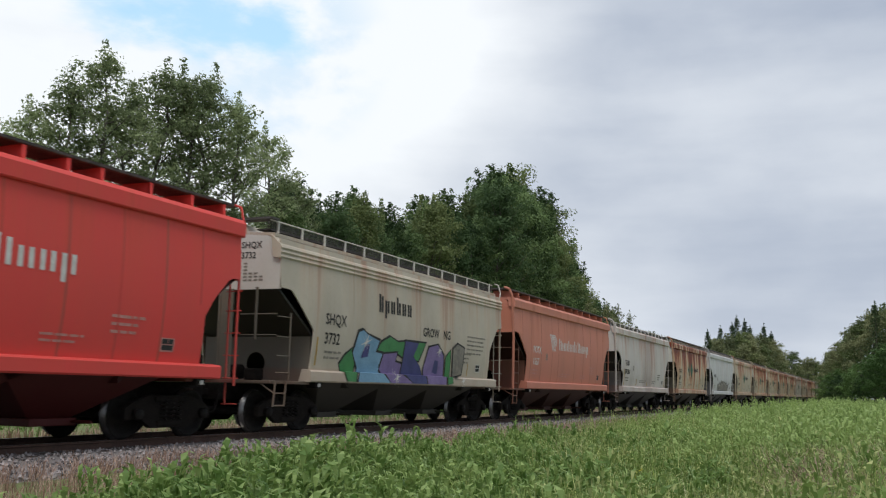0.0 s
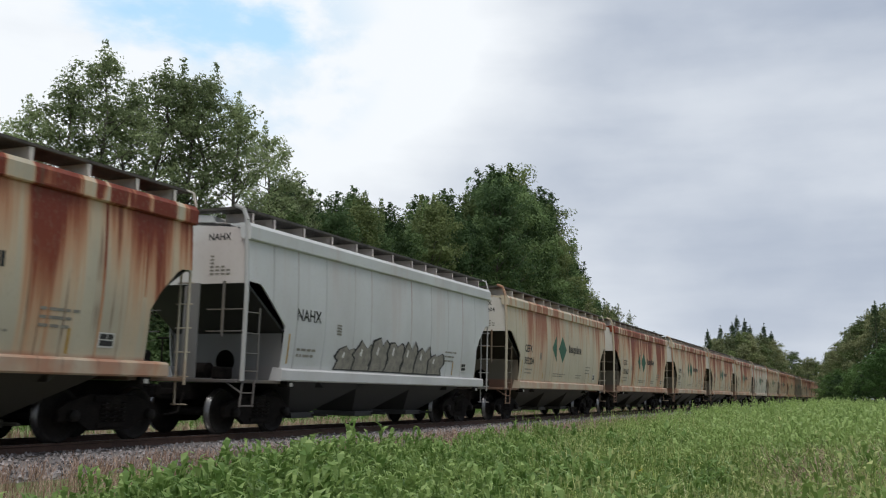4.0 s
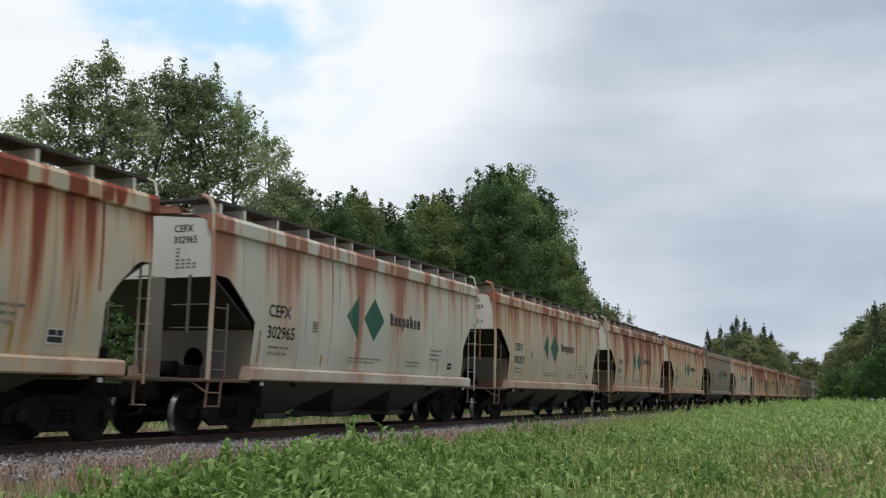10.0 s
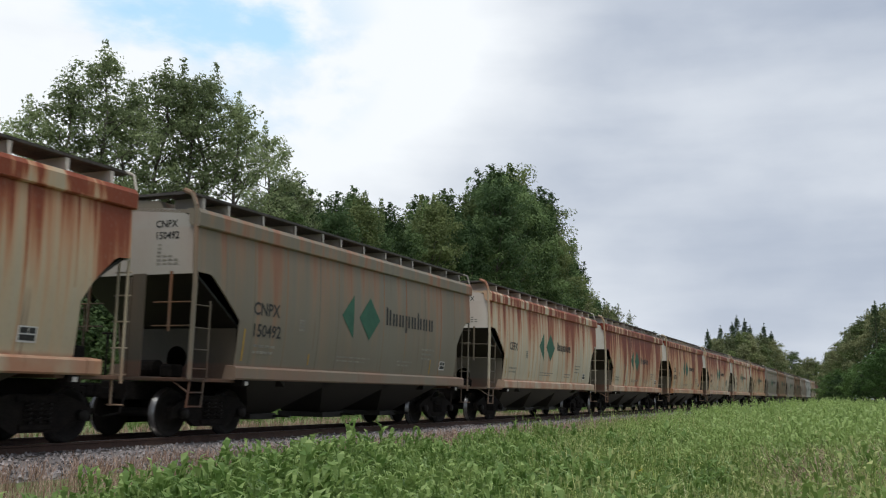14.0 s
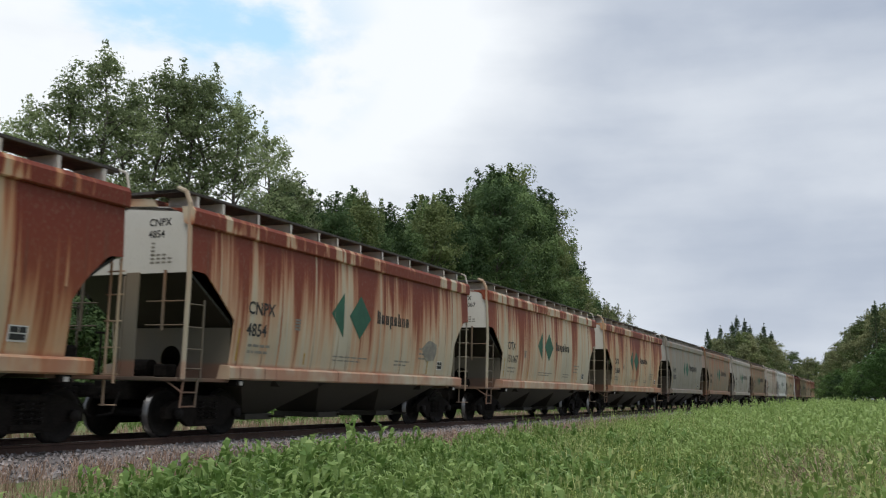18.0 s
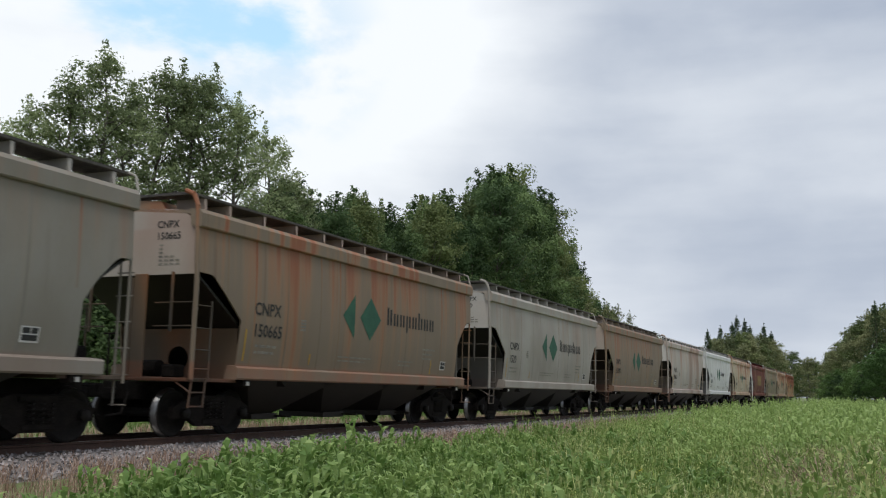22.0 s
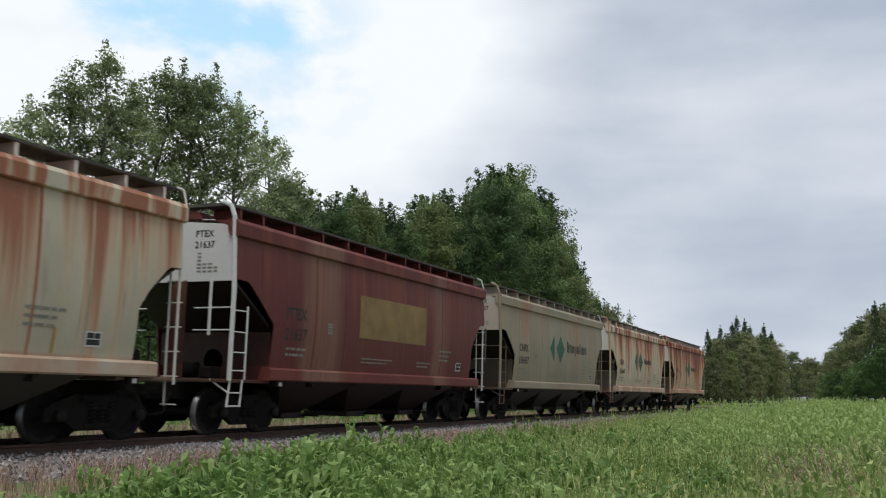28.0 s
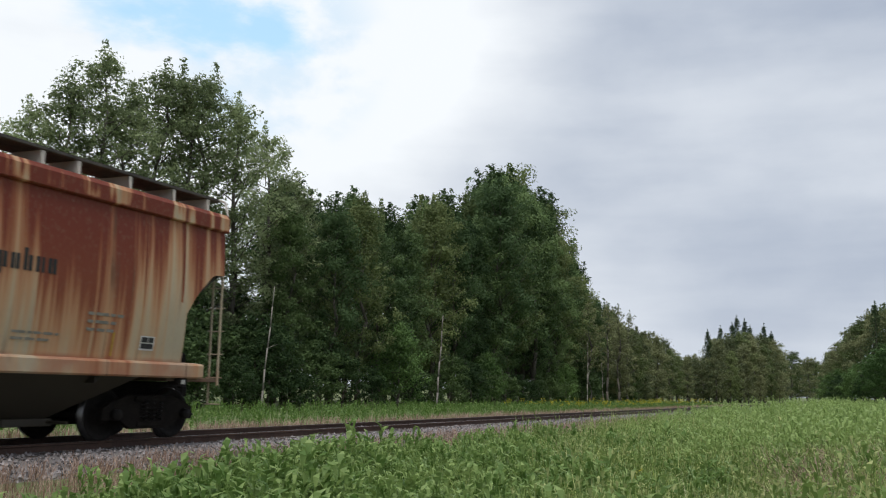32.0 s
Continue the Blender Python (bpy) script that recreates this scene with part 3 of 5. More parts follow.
    K["gear_tail"] = [
        ("air_reservoir", Build().bar((-0.9, 12.75, 1.32), (0.35, 12.75, 1.32), 0.19, 14)),
        ("control_valve", Build().box(0.55, 0.95, 12.85, 13.2, 1.13, 1.62, 0.04)),
        ("brake_pipe", Build().bar((0.75, 13.0, 1.55), (0.75, 13.0, 2.5), 0.03)),
        ("brake_lever", Build().bar((-1.3, 13.1, 1.12), (-1.1, 12.6, 2.4), 0.025)),
        ("strut", Build().bar((1.15, 12.6, 1.12), (1.15, 12.6, 2.45), 0.03)),
        ("brake_wheel", hand)]
    for key in ("gear_lead", "gear_tail"):
        K[key] = [(nm, g.mesh(nm, M_DARK)) for nm, g in K[key]]
    K["jack_pad"] = Build().box(1.33, 1.60, -0.13, 0.13, 0.99, 1.125, 0.02).mesh("jacking_pad", M_DARK)
    K["jack_eye"] = Build().box(1.598, 1.612, -0.05, 0.05, 1.01, 1.09).mesh("lifting_eye", M_PALE)
    K["seams"] = []
    for y in (0.95, 1.9, 3.1, 4.45, 5.3, 7.6, 8.9, 10.1, 11.2, 12.2):
        z0 = 1.40 if 1.5 < y < 12.0 else (2.75 if y < 1.5 else 2.5)
        zs = [z0 + (4.08 - z0) * i / 8 for i in range(9)]
        v = [(bulge(z) + o, y + d, z) for z in zs for d, o in ((-0.032, 0.0), (0, 0.009), (0.032, 0.0))]
        f = [(3 * i + k, 3 * i + k + 1, 3 * i + 4 + k, 3 * i + 3 + k) for i in range(8) for k in (0, 1)]
        K["seams"].append(mesh_of("weld_seam", v, f, M_DARK, True))
    # bogie
    frame_side = [(-1.17, 0.36), (-1.17, 0.56), (-1.0, 0.66), (-0.55, 0.80), (0.55, 0.80), (1.0, 0.66), (1.17, 0.56), (1.17, 0.36), (0.74, 0.36), (0.46, 0.20), (-0.46, 0.20), (-0.74, 0.36)]
    for sgn in (1, -1):
        lo, hi = sorted((sgn * 0.95, sgn * 1.07))
        K["frame%d" % sgn] = Build().prism(frame_side, "x", lo, hi).box(*sorted((sgn * 1.06, sgn * 1.10)), -0.33, 0.33, 0.24, 0.33, 0.01).box(*sorted((sgn * 1.06, sgn * 1.11)), -0.42, 0.42, 0.68, 0.78, 0.01).mesh("side_frame", M_DARK)
        n, coil = 22, []
        for i in range(n + 1):
            a = i * 1.257
            for dr, dz in ((0.016, 0), (0, 0.016), (-0.016, 0), (0, -0.016)):
                coil.append((sgn * (1.11 + (0.06 + dr) * math.cos(a)), (0.06 + dr) * math.sin(a), 0.35 + 0.32 * i / n + dz))
        rings = [(4 * i + k, 4 * i + (k + 1) % 4, 4 * i + 4 + (k + 1) % 4, 4 * i + 4 + k) for i in range(n) for k in range(4)]
        K["spring%d" % sgn] = Build().add(coil, rings + [(3, 2, 1, 0), (4 * n, 4 * n + 1, 4 * n + 2, 4 * n + 3)]).mesh("spring", M_WHEEL)
    K["bolster"] = Build().box(-1.12, 1.12, -0.2, 0.2, 0.52, 0.74, 0.03).bar((0, 0, 0.70), (0, 0, 0.80), 0.2, 12).mesh("bolster", M_DARK)
    n, v, f, mi = 22, [], [], []
    prof = [(0.60, 0.06), (0.66, 0.14), (0.675, 0.36), (0.66, 0.42), (0.672, 0.487), (0.70, 0.487), (0.72, 0.462), (0.805, 0.454), (0.81, 0.43), (0.80, 0.37), (0.73, 0.34), (0.74, 0.16), (0.84, 0.12), (0.85, 0.075), (1.10, 0.07), (1.10, 0.10), (1.19, 0.095), (1.20, 0.0)]
    for sgn in (1, -1):
        o = len(v)
        for x, r in prof:
            v += [(sgn * x, r * math.cos(2 * math.pi * i / n), r * math.sin(2 * math.pi * i / n)) for i in range(n)]
        for j in range(len(prof) - 1):
            for i in range(n):
                q = (o + j * n + i, o + j * n + (i + 1) % n, o + (j + 1) * n + (i + 1) % n, o + (j + 1) * n + i)
                f.append(q if sgn < 0 else q[::-1])
                mi.append(1 if j in (5, 6) else 0)
    o = len(v)
    v += [(x, 0.085 * math.cos(2 * math.pi * i / 12), 0.085 * math.sin(2 * math.pi * i / 12)) for x in (-0.64, 0.64) for i in range(12)]
    f += [(o + i, o + (i + 1) % 12, o + 12 + (i + 1) % 12, o + 12 + i) for i in range(12)]
    mi += [0] * 12
    K["wheelset"] = mesh_of("wheelset", v, f, [M_WHEEL, M_TREAD], True)
    K["wheelset"].polygons.foreach_set("material_index", mi)
    return K


M_PALE = mottled("pale_old_paint", (0.35, 0.33, 0.3), (0.5, 0.48, 0.44), 4, 0.8, 0, 0.2, 30)
M_BLACK = mottled("black_stencil_paint", (0.012, 0.012, 0.012), (0.04, 0.038, 0.034), 6, 0.8, 0, 0, 40, spread=0)
M_FAINT = mottled("faded_stencil_paint", (0.14, 0.13, 0.11), (0.3, 0.27, 0.22), 6, 0.85, 0, 0, 40, spread=0)
M_GREEN = mottled("green_logo_paint", (0.012, 0.072, 0.042), (0.028, 0.115, 0.065), 3, 0.7, 0, 0, 30, spread=0)
M_WHITE = mottled("white_lettering_paint", (0.5, 0.47, 0.43), (0.72, 0.7, 0.66), 5, 0.75, 0, 0, 40, spread=0)
M_PINK = mottled("faded_pink_stencil_paint", (0.42, 0.16, 0.13), (0.58, 0.30, 0.26), 5, 0.8, 0, 0, 40, spread=0)
M_YELLOW = mottled("yellow_reflective_tape", (0.30, 0.16, 0.02), (0.50, 0.30, 0.04), 5, 0.7, 0, 0, 40)
M_PATCH = mottled("ochre_patch_paint", (0.16, 0.10, 0.035), (0.26, 0.17, 0.06), 2, 0.8, 0, 0.1, 30, spread=0)
M_CYAN = mottled("pale_blue_spray_paint", (0.12, 0.25, 0.36), (0.22, 0.38, 0.52), 2, 0.6, 0, 0, 30, spread=0)
M_NAVY = mottled("navy_spray_paint", (0.03, 0.035, 0.12), (0.06, 0.06, 0.2), 2, 0.6, 0, 0, 30, spread=0)
M_VIOLET = mottled("violet_spray_paint", (0.14, 0.09, 0.22), (0.24, 0.18, 0.36), 2, 0.6, 0, 0, 30, spread=0)
M_LEAF = mottled("bright_green_spray_paint", (0.03, 0.15, 0.04), (0.06, 0.25, 0.08), 2, 0.6, 0, 0, 30, spread=0)

CREAM, RUSTY = (0.50, 0.445, 0.335), (0.47, 0.39, 0.27)
GREY, LIGHT, OLIVE, TAN = (0.25, 0.23, 0.195), (0.35, 0.325, 0.285), (0.185, 0.163, 0.123), (0.215, 0.163, 0.115)
# paint, rust, style, marks, livery, what the label says of it
FLEET = [
    ((0.70, 0.066, 0.055), 0.06, "ribbed", ("", ""), "name", "bright red steel covered hopper car with white lettering"),
    ((0.53, 0.47, 0.375), 0.15, "wide", ("SHQX", "3732"), "spray", "beige covered hopper car with blue and violet graffiti"),
    ((0.56, 0.205, 0.14), 0.12, "ribbed", ("POTX", "1067"), "name", "faded salmon-red covered hopper car with white lettering"),
    ((0.57, 0.525, 0.485), 0.2, "smooth", ("TCMX", "309586"), "", "smooth grey-white covered hopper car with faint rust"),
    (CREAM, 0.85, "ribbed", ("CNPX", "3427"), "logo", "cream covered hopper car with dark rust streaks"),
    ((0.55, 0.55, 0.54), 0.04, "ribbed", ("NAHX", ""), "tag", "white covered hopper car with grey graffiti low down"),
    (CREAM, 0.40, "ribbed", ("CEFX", "302204"), "logo", "cream covered hopper car with light rust streaks"),
    (CREAM, 0.66, "ribbed", ("CITX", "151665"), "logo", "cream covered hopper car streaked with rust"),
    (CREAM, 0.62, "ribbed", ("CNPX", "3760"), "logo", "cream covered hopper car streaked with rust"),
    (CREAM, 0.64, "ribbed", ("CNPX", "3633"), "logo", "cream covered hopper car streaked with rust"),
    (CREAM, 0.66, "ribbed", ("CNPX", "4842"), "logo", "cream covered hopper car streaked with rust"),
    ((0.55, 0.525, 0.45), 0.38, "ribbed", ("CEFX", "302965"), "logo", "pale cream covered hopper car with rust at its top"),
    (CREAM, 0.45, "ribbed", ("CEFX", "302359"), "logo", "cream covered hopper car with light rust streaks"),
    (CREAM, 0.72, "ribbed", ("CNPX", "4914"), "logo", "cream covered hopper car with dark rust streaks"),
    (RUSTY, 0.60, "ribbed", ("CITX", "151350"), "logo", "cream covered hopper car with broad orange rust stains"),
    (OLIVE, 0.18, "ribbed", ("CNPX", "150492"), "large", "dirty olive-grey covered hopper car"),
    (CREAM, 0.62, "ribbed", ("CEFX", ""), "logo", "cream covered hopper car streaked with rust"),
    (CREAM, 0.82, "ribbed", ("", ""), "logo", "cream covered hopper car with dark rust streaks"),
    (RUSTY, 1.0, "ribbed", ("CEFX", "302292"), "logo", "covered hopper car almost covered in orange rust streaks"),
    (CREAM, 0.74, "ribbed", ("CNPX", "4854"), "logo", "cream covered hopper car with dark rust streaks"),
    (CREAM, 0.66, "ribbed", ("CITX", "151067"), "logo", "cream covered hopper car streaked with rust"),
    (RUSTY, 0.76, "ribbed", ("CITX", "151068"), "logo", "cream covered hopper car with broad orange rust stains"),
    (GREY, 0.10, "ribbed", ("CNPX", "150535"), "large", "plain grey covered hopper car"),
    (TAN, 0.28, "ribbed", ("CNPX", "150665"), "large", "dirty tan-brown covered hopper car"),
    (LIGHT, 0.06, "ribbed", ("CNPX", "1520"), "large", "clean light-grey covered hopper car"),
    (TAN, 0.2, "ribbed", ("CNPX", "150191"), "large", "dirty tan-grey covered hopper car"),
    ((0.46, 0.415, 0.37), 0.2, "smooth", ("TCMX", "309613"), "", "smooth off-white covered hopper car with faint rust"),
    ((0.62, 0.62, 0.60), 0.02, "ribbed", ("CEFX", "302091"), "logo", "clean white covered hopper car"),
    (CREAM, 0.40, "ribbed", ("CEFX", "302396"), "logo", "cream covered hopper car streaked with rust"),
    ((0.112, 0.018, 0.015), 0.09, "ribbed", ("PTEX", "21637"), "patch", "dark maroon covered hopper car with ochre patches and white ends"),
    ((0.275, 0.238, 0.168), 0.12, "ribbed", ("CNPX", "150437"), "large", "dull grey-green covered hopper car"),
    (CREAM, 0.58, "ribbed", ("CEFX", "302469"), "logo", "cream covered hopper car streaked with rust"),
    (RUSTY, 1.05, "ribbed", ("CNPX", "3532"), "logo", "last covered hopper car, cream with heavy rust streaks"),
]


def spray(index):
    """Graffiti on the beige car: overlapping plain shapes; on the white one a grey scrawl."""
    r = random.Random(7 + index)
    out = []

    def letter(y0, y1, z0, z1, skew, fill, edge):
        """A jagged block letter: a dark outline under a coloured fill, with a pale glint."""
        mid, half, low, high = (y0 + y1) / 2, (y1 - y0) / 2, z0, z1
        ring = [(-1, 0), (-0.92, 0.35), (-1.1, 0.62), (-0.85, 0.92), (-0.4, 1.0), (0.05, 0.86), (0.5, 1.02), (0.95, 0.9), (1.1, 0.55), (0.85, 0.25), (1.0, 0)]
        ring = [(u + r.uniform(-0.18, 0.18), w + (r.uniform(-0.09, 0.09) if w else 0)) for u, w in ring]
        for grow, m in ((1.0, edge), (0.84, fill)):
            out.append(([(mid + half * u * grow + skew * w, low + (0 if grow == 1 else 0.03) + (high - low) * w * (grow + (1 - grow) * 0.5)) for u, w in ring], m))
        out.append(([(mid - 0.3 * half, low + 0.55 * (high - low)), (mid - 0.12 * half, low + 0.5 * (high - low)), (mid - 0.02 * half, low + 0.72 * (high - low)), (mid - 0.14 * half, low + 0.78 * (high - low))], M_WHITE))

    def patch(pts, m, rim=0.0):
        """A sprayed field; with rim, over a black field that shows round its edge."""
        cy, cz = sum(p[0] for p in pts) / len(pts), sum(p[1] for p in pts) / len(pts)
        if rim:
            out.append(([(y + math.copysign(rim, y - cy), z + (math.copysign(rim, z - cz) if z > 1.25 else 0)) for y, z in pts], M_BLACK))
        out.append((list(pts), m))

    def burst(y, z, k):
        """A white star of thin strokes."""
        for i in range(4):
            a = 0.3 + i * math.pi / 4
            u, w = math.cos(a) * k, math.sin(a) * k
            out.append(([(y - u, z - w), (y + 0.02, z - 0.02), (y + u, z + w), (y - 0.02, z + 0.02)], M_WHITE))

    if index == 1:
        patch([(2.72, 1.55), (2.95, 1.78), (3.35, 2.02), (3.45, 1.6), (3.4, 1.16), (3.0, 1.16)], M_LEAF, 0.05)
        patch([(4.5, 1.95), (4.75, 2.2), (5.2, 2.36), (5.7, 2.24), (6.2, 2.3), (7.4, 2.3), (7.0, 1.8), (6.2, 1.8), (5.7, 1.95)], M_LEAF, 0.05)
        patch([(3.5, 1.16), (3.6, 1.5), (3.3, 1.85), (3.52, 2.38), (3.75, 2.44), (4.0, 2.34), (4.62, 2.22), (4.46, 1.93), (4.83, 1.9), (4.68, 1.55), (5.13, 1.35), (5.2, 1.16)], M_CYAN, 0.06)
        patch([(4.75, 1.5), (4.9, 1.9), (5.66, 1.96), (5.6, 1.72), (6.05, 1.66), (6.6, 1.16), (5.25, 1.16)], M_VIOLET, 0.05)
        patch([(5.98, 1.43), (6.1, 2.3), (6.92, 2.28), (6.65, 1.9), (7.13, 1.65), (7.5, 1.16), (6.6, 1.16)], M_NAVY, 0.05)
        patch([(7.35, 1.6), (7.6, 2.2), (8.2, 2.3), (8.66, 2.0), (8.78, 1.16), (7.5, 1.16)], M_VIOLET, 0.05)
        patch([(7.95, 1.5), (8.05, 1.86), (8.3, 1.84), (8.32, 1.45)], M_NAVY)
        patch([(8.82, 1.95), (9.12, 2.2), (9.25, 1.2), (8.9, 1.16)], M_LEAF, 0.04)
        patch([(9.3, 2.22), (9.65, 2.4), (10.15, 2.28), (10.1, 1.5), (9.45, 1.4)], M_FAINT, 0.05)
        patch([(3.7, 1.75), (3.85, 2.1), (4.1, 2.12), (4.05, 1.8)], M_NAVY)
        for y, z, k in ((3.9, 2.15, 0.3), (5.55, 1.3, 0.28), (8.3, 2.12, 0.22), (10.0, 1.3, 0.25)):
            burst(y, z, k)
    else:
        for i in range(7):
            letter(3.6 + i * 0.85, 4.6 + i * 0.85, 1.42, 2.0 + 0.3 * math.sin(0.5 * i), 0.15, M_FAINT, M_BLACK)
    return out


STENCIL = {}


def hopper_car(K, index):
    base, rust, style, marks, livery, label = FLEET[index]
    paint = car_paint("car_paint", base, rust, index, {0: 0.15, 2: 0.3, 29: 0.15, 27: 0.25, 5: 0.3}.get(index, 0.7 if sum(base) < 1.1 else 0.5), bands={3: (6.3, 8.4), 26: (7.7, 8.7, 10.3, 11.3), 29: (2.7, 4.2, 9.6, 10.3)}.get(index, ()), band_gain={3: 0.4, 26: 0.7}.get(index, 0.8))
    kept = 0.35 if sum(base) > 1 else 0.62
    clean = tuple(min(0.7, kept * b + (1 - kept) * w) for b, w in zip(base, (0.62, 0.61, 0.58))) if index not in (0, 2) else base
    clean = (0.58, 0.58, 0.56) if index == 29 else clean
    end_paint = car_paint("end_paint", clean, 0.08, index + 40, 0.25)
    # Ladders, platforms, bulkheads and end posts: the car's colour scaled darker.
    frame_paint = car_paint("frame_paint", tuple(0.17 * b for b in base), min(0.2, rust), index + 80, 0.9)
    web_paint = car_paint("darker_bulkhead_paint", tuple(0.30 * b for b in base), min(0.3, rust), index + 160, 0.4)
    # Hopper outlets: underbody shade put into the colour, a tenth of the car's.
    hopper_paint = car_paint("shaded_hopper_paint", tuple(0.10 * b for b in base), 0.0, index + 240, 0.06)
    # Slope sheets: the car's colour with the end recess's shade painted in.
    slope_paint = car_paint("shaded_slope_paint", tuple(0.06 * b for b in base), 0.0, index + 280, 0.05)
    post_paint = car_paint("post_paint", tuple(0.8 * b for b in base), min(0.3, rust), index + 120, 0.5)
    if index == 29:
        post_paint = end_paint
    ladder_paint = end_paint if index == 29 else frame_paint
    car = tagged(new("hopper_car"), label, "railway car", "cars of the freight train")
    sides = "smooth" if style == "smooth" else "ribbed"
    for s in ("near", "far"):
        part("side_sheet", K[sides + "_" + s], car, paint)
        part("top_chord", K[("wide_chord_" if style == "wide" else "chord_") + s], car, paint)
        part("side_sill", K["sill_" + s], car, paint)
        if style != "wide":
            part("corner_post", K["corner_post_" + s], car, post_paint)
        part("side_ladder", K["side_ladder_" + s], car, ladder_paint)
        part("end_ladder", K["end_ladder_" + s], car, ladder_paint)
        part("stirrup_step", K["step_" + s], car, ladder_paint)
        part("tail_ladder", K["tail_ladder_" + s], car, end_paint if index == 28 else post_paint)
        part("grab_iron", K["tail_grab_" + s], car, end_paint)
        if style == "ribbed":
            part("running_board", K["board_" + s], car)
            for y in (0.45, 1.25, 2.45, 3.7, 4.9, 5.75, 6.9, 8.1, 9.0, 9.75, 10.95, 12.1, 13.1):
                part("roof_bracket", K["gusset_" + s], car, paint if index in (0, 2, 29) else end_paint, at=pose(0, y, 0))
        else:
            part("running_board", K["rail_board_" + s], car)
            part("mesh_guard", K["rail_mesh_" + s], car)
            part("handrail", K["rail_top_" + s], car, end_paint)
            for i in range(14):
                part("handrail_post", K["rail_post_" + s], car, end_paint, at=pose(0, 0.35 + i * 0.98, 0))
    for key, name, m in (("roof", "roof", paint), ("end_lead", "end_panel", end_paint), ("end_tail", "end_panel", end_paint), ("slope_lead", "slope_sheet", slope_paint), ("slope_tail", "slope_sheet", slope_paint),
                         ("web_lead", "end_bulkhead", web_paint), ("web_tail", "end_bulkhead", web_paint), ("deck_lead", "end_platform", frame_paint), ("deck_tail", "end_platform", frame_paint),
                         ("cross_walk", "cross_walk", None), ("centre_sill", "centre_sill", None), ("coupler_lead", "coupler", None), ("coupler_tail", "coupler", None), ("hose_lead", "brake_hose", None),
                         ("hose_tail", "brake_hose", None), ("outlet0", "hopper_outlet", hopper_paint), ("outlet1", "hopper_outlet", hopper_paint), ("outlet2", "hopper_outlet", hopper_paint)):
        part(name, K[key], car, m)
    for nm, me in K["gear_lead"] + K["gear_tail"]:
        part(nm, me, car)
    if style != "smooth":
        part("end_post", K["end_plate"], car, web_paint)
    for y in (1.75, 12.35):
        pad = part("jacking_pad", K["jack_pad"], car, at=pose(0, y, 0))
        part("lifting_eye", K["jack_eye"], pad)
    if style == "ribbed":
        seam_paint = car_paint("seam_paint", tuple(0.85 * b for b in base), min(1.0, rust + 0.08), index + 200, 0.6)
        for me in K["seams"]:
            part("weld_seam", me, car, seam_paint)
    for a, b in ((0, 1), (2, 3)):
        bogie = new("bogie")
        bogie.parent = car
        bogie.location = (0, (AXLES[a] + AXLES[b]) / 2, 0)
        for sgn in (1, -1):
            part("side_frame", K["frame%d" % sgn], bogie)
            for y in (-0.2, 0.0, 0.2):
                part("spring", K["spring%d" % sgn], bogie, at=pose(0, y, 0))
        part("bolster", K["bolster"], bogie)
        for s in (-1, 1):
            wheelsets[s].append(part("wheelset", K["wheelset"], bogie, at=pose(0, s * 0.905, WHEEL_R)))
    # lettering and painted marks on the near side and the leading end
    ink = M_WHITE if index in (0, 2) else M_BLACK
    soft_ink = M_PINK if index in (0, 2) else M_FAINT
    dy = {1: 0.06, 2: 0.25}.get(index, 0.0) + 0.05
    if marks[0]:
        part("reporting_mark", text_mesh(marks[0], 0.37, 1.82 + dy, 2.47, ink, 0.95), car)
    if marks[0]:
        part("end_mark", text_mesh(marks[0], 0.2, 0.50, 4.02, ink, 1.0, 0.054), car)
    if marks[1]:
        part("car_number", text_mesh(marks[1], 0.37, 1.82 + dy, 2.02, ink, 0.95), car)
    if marks[1]:
        part("end_number", text_mesh(marks[1], 0.2, 0.50, 3.79, ink, 1.0, 0.054), car)
    key = "w" if soft_ink is M_PINK else "k"
    if key not in STENCIL:
        e = Build()
        for k in range(6):
            w = (0.1, 0.18, 0.16, 0.45, 0.55, 0.6)[k]
            for j in range(max(1, int(w / 0.13))):
                e.add([(0.58 + j * 0.14, 0.054, 3.66 - k * 0.075), (0.68 + j * 0.14, 0.054, 3.66 - k * 0.075), (0.68 + j * 0.14, 0.054, 3.695 - k * 0.075), (0.58 + j * 0.14, 0.054, 3.695 - k * 0.075)], [(0, 1, 2, 3)])
        STENCIL[key] = (
            mesh_of("end_stencils", e.v, e.f, soft_ink),
            decal("weight_stencils", rows_of_bars(1.98, 2.75, 1.80, 2, 0.13, 0.055, 3), soft_ink),
            decal("service_stencil", [rect(3.62, 3.84, 2.24, 2.29), rect(3.62, 3.84, 2.31, 2.36), rect(3.62, 3.84, 2.38, 2.43), rect(3.62, 3.84, 2.45, 2.49)], M_FAINT),
            decal("loading_stencils", rows_of_bars(5.35, 7.0, 1.72, 2, 0.09, 0.035, 5) + rows_of_bars(8.5, 9.4, 1.72, 2, 0.1, 0.04, 6), soft_ink),
            decal("tail_stencils", rows_of_bars(9.95, 10.75, 2.10, 3, 0.13, 0.05, 8), soft_ink),
            decal("inspection_box", [rect(11.22, 11.58, 1.58, 1.83)], M_WHITE if key == "k" else M_PINK, 0.006), decal("inspection_box_field", [rect(11.25, 11.40, 1.72, 1.81), rect(11.42, 11.55, 1.72, 1.81), rect(11.25, 11.55, 1.61, 1.70)], M_BLACK, 0.010))
    names = ("end_stencils", "weight_stencils", "service_stencil", "loading_stencils", "tail_stencils", "inspection_box", "inspection_box_field")
    for nm, me in zip(names, STENCIL[key]):
        if nm == "loading_stencils" and index in (1,):
            continue
        tagged(part(nm, me, car), kind="stuff" if nm in ("end_stencils", "weight_stencils", "loading_stencils", "tail_stencils") else "")
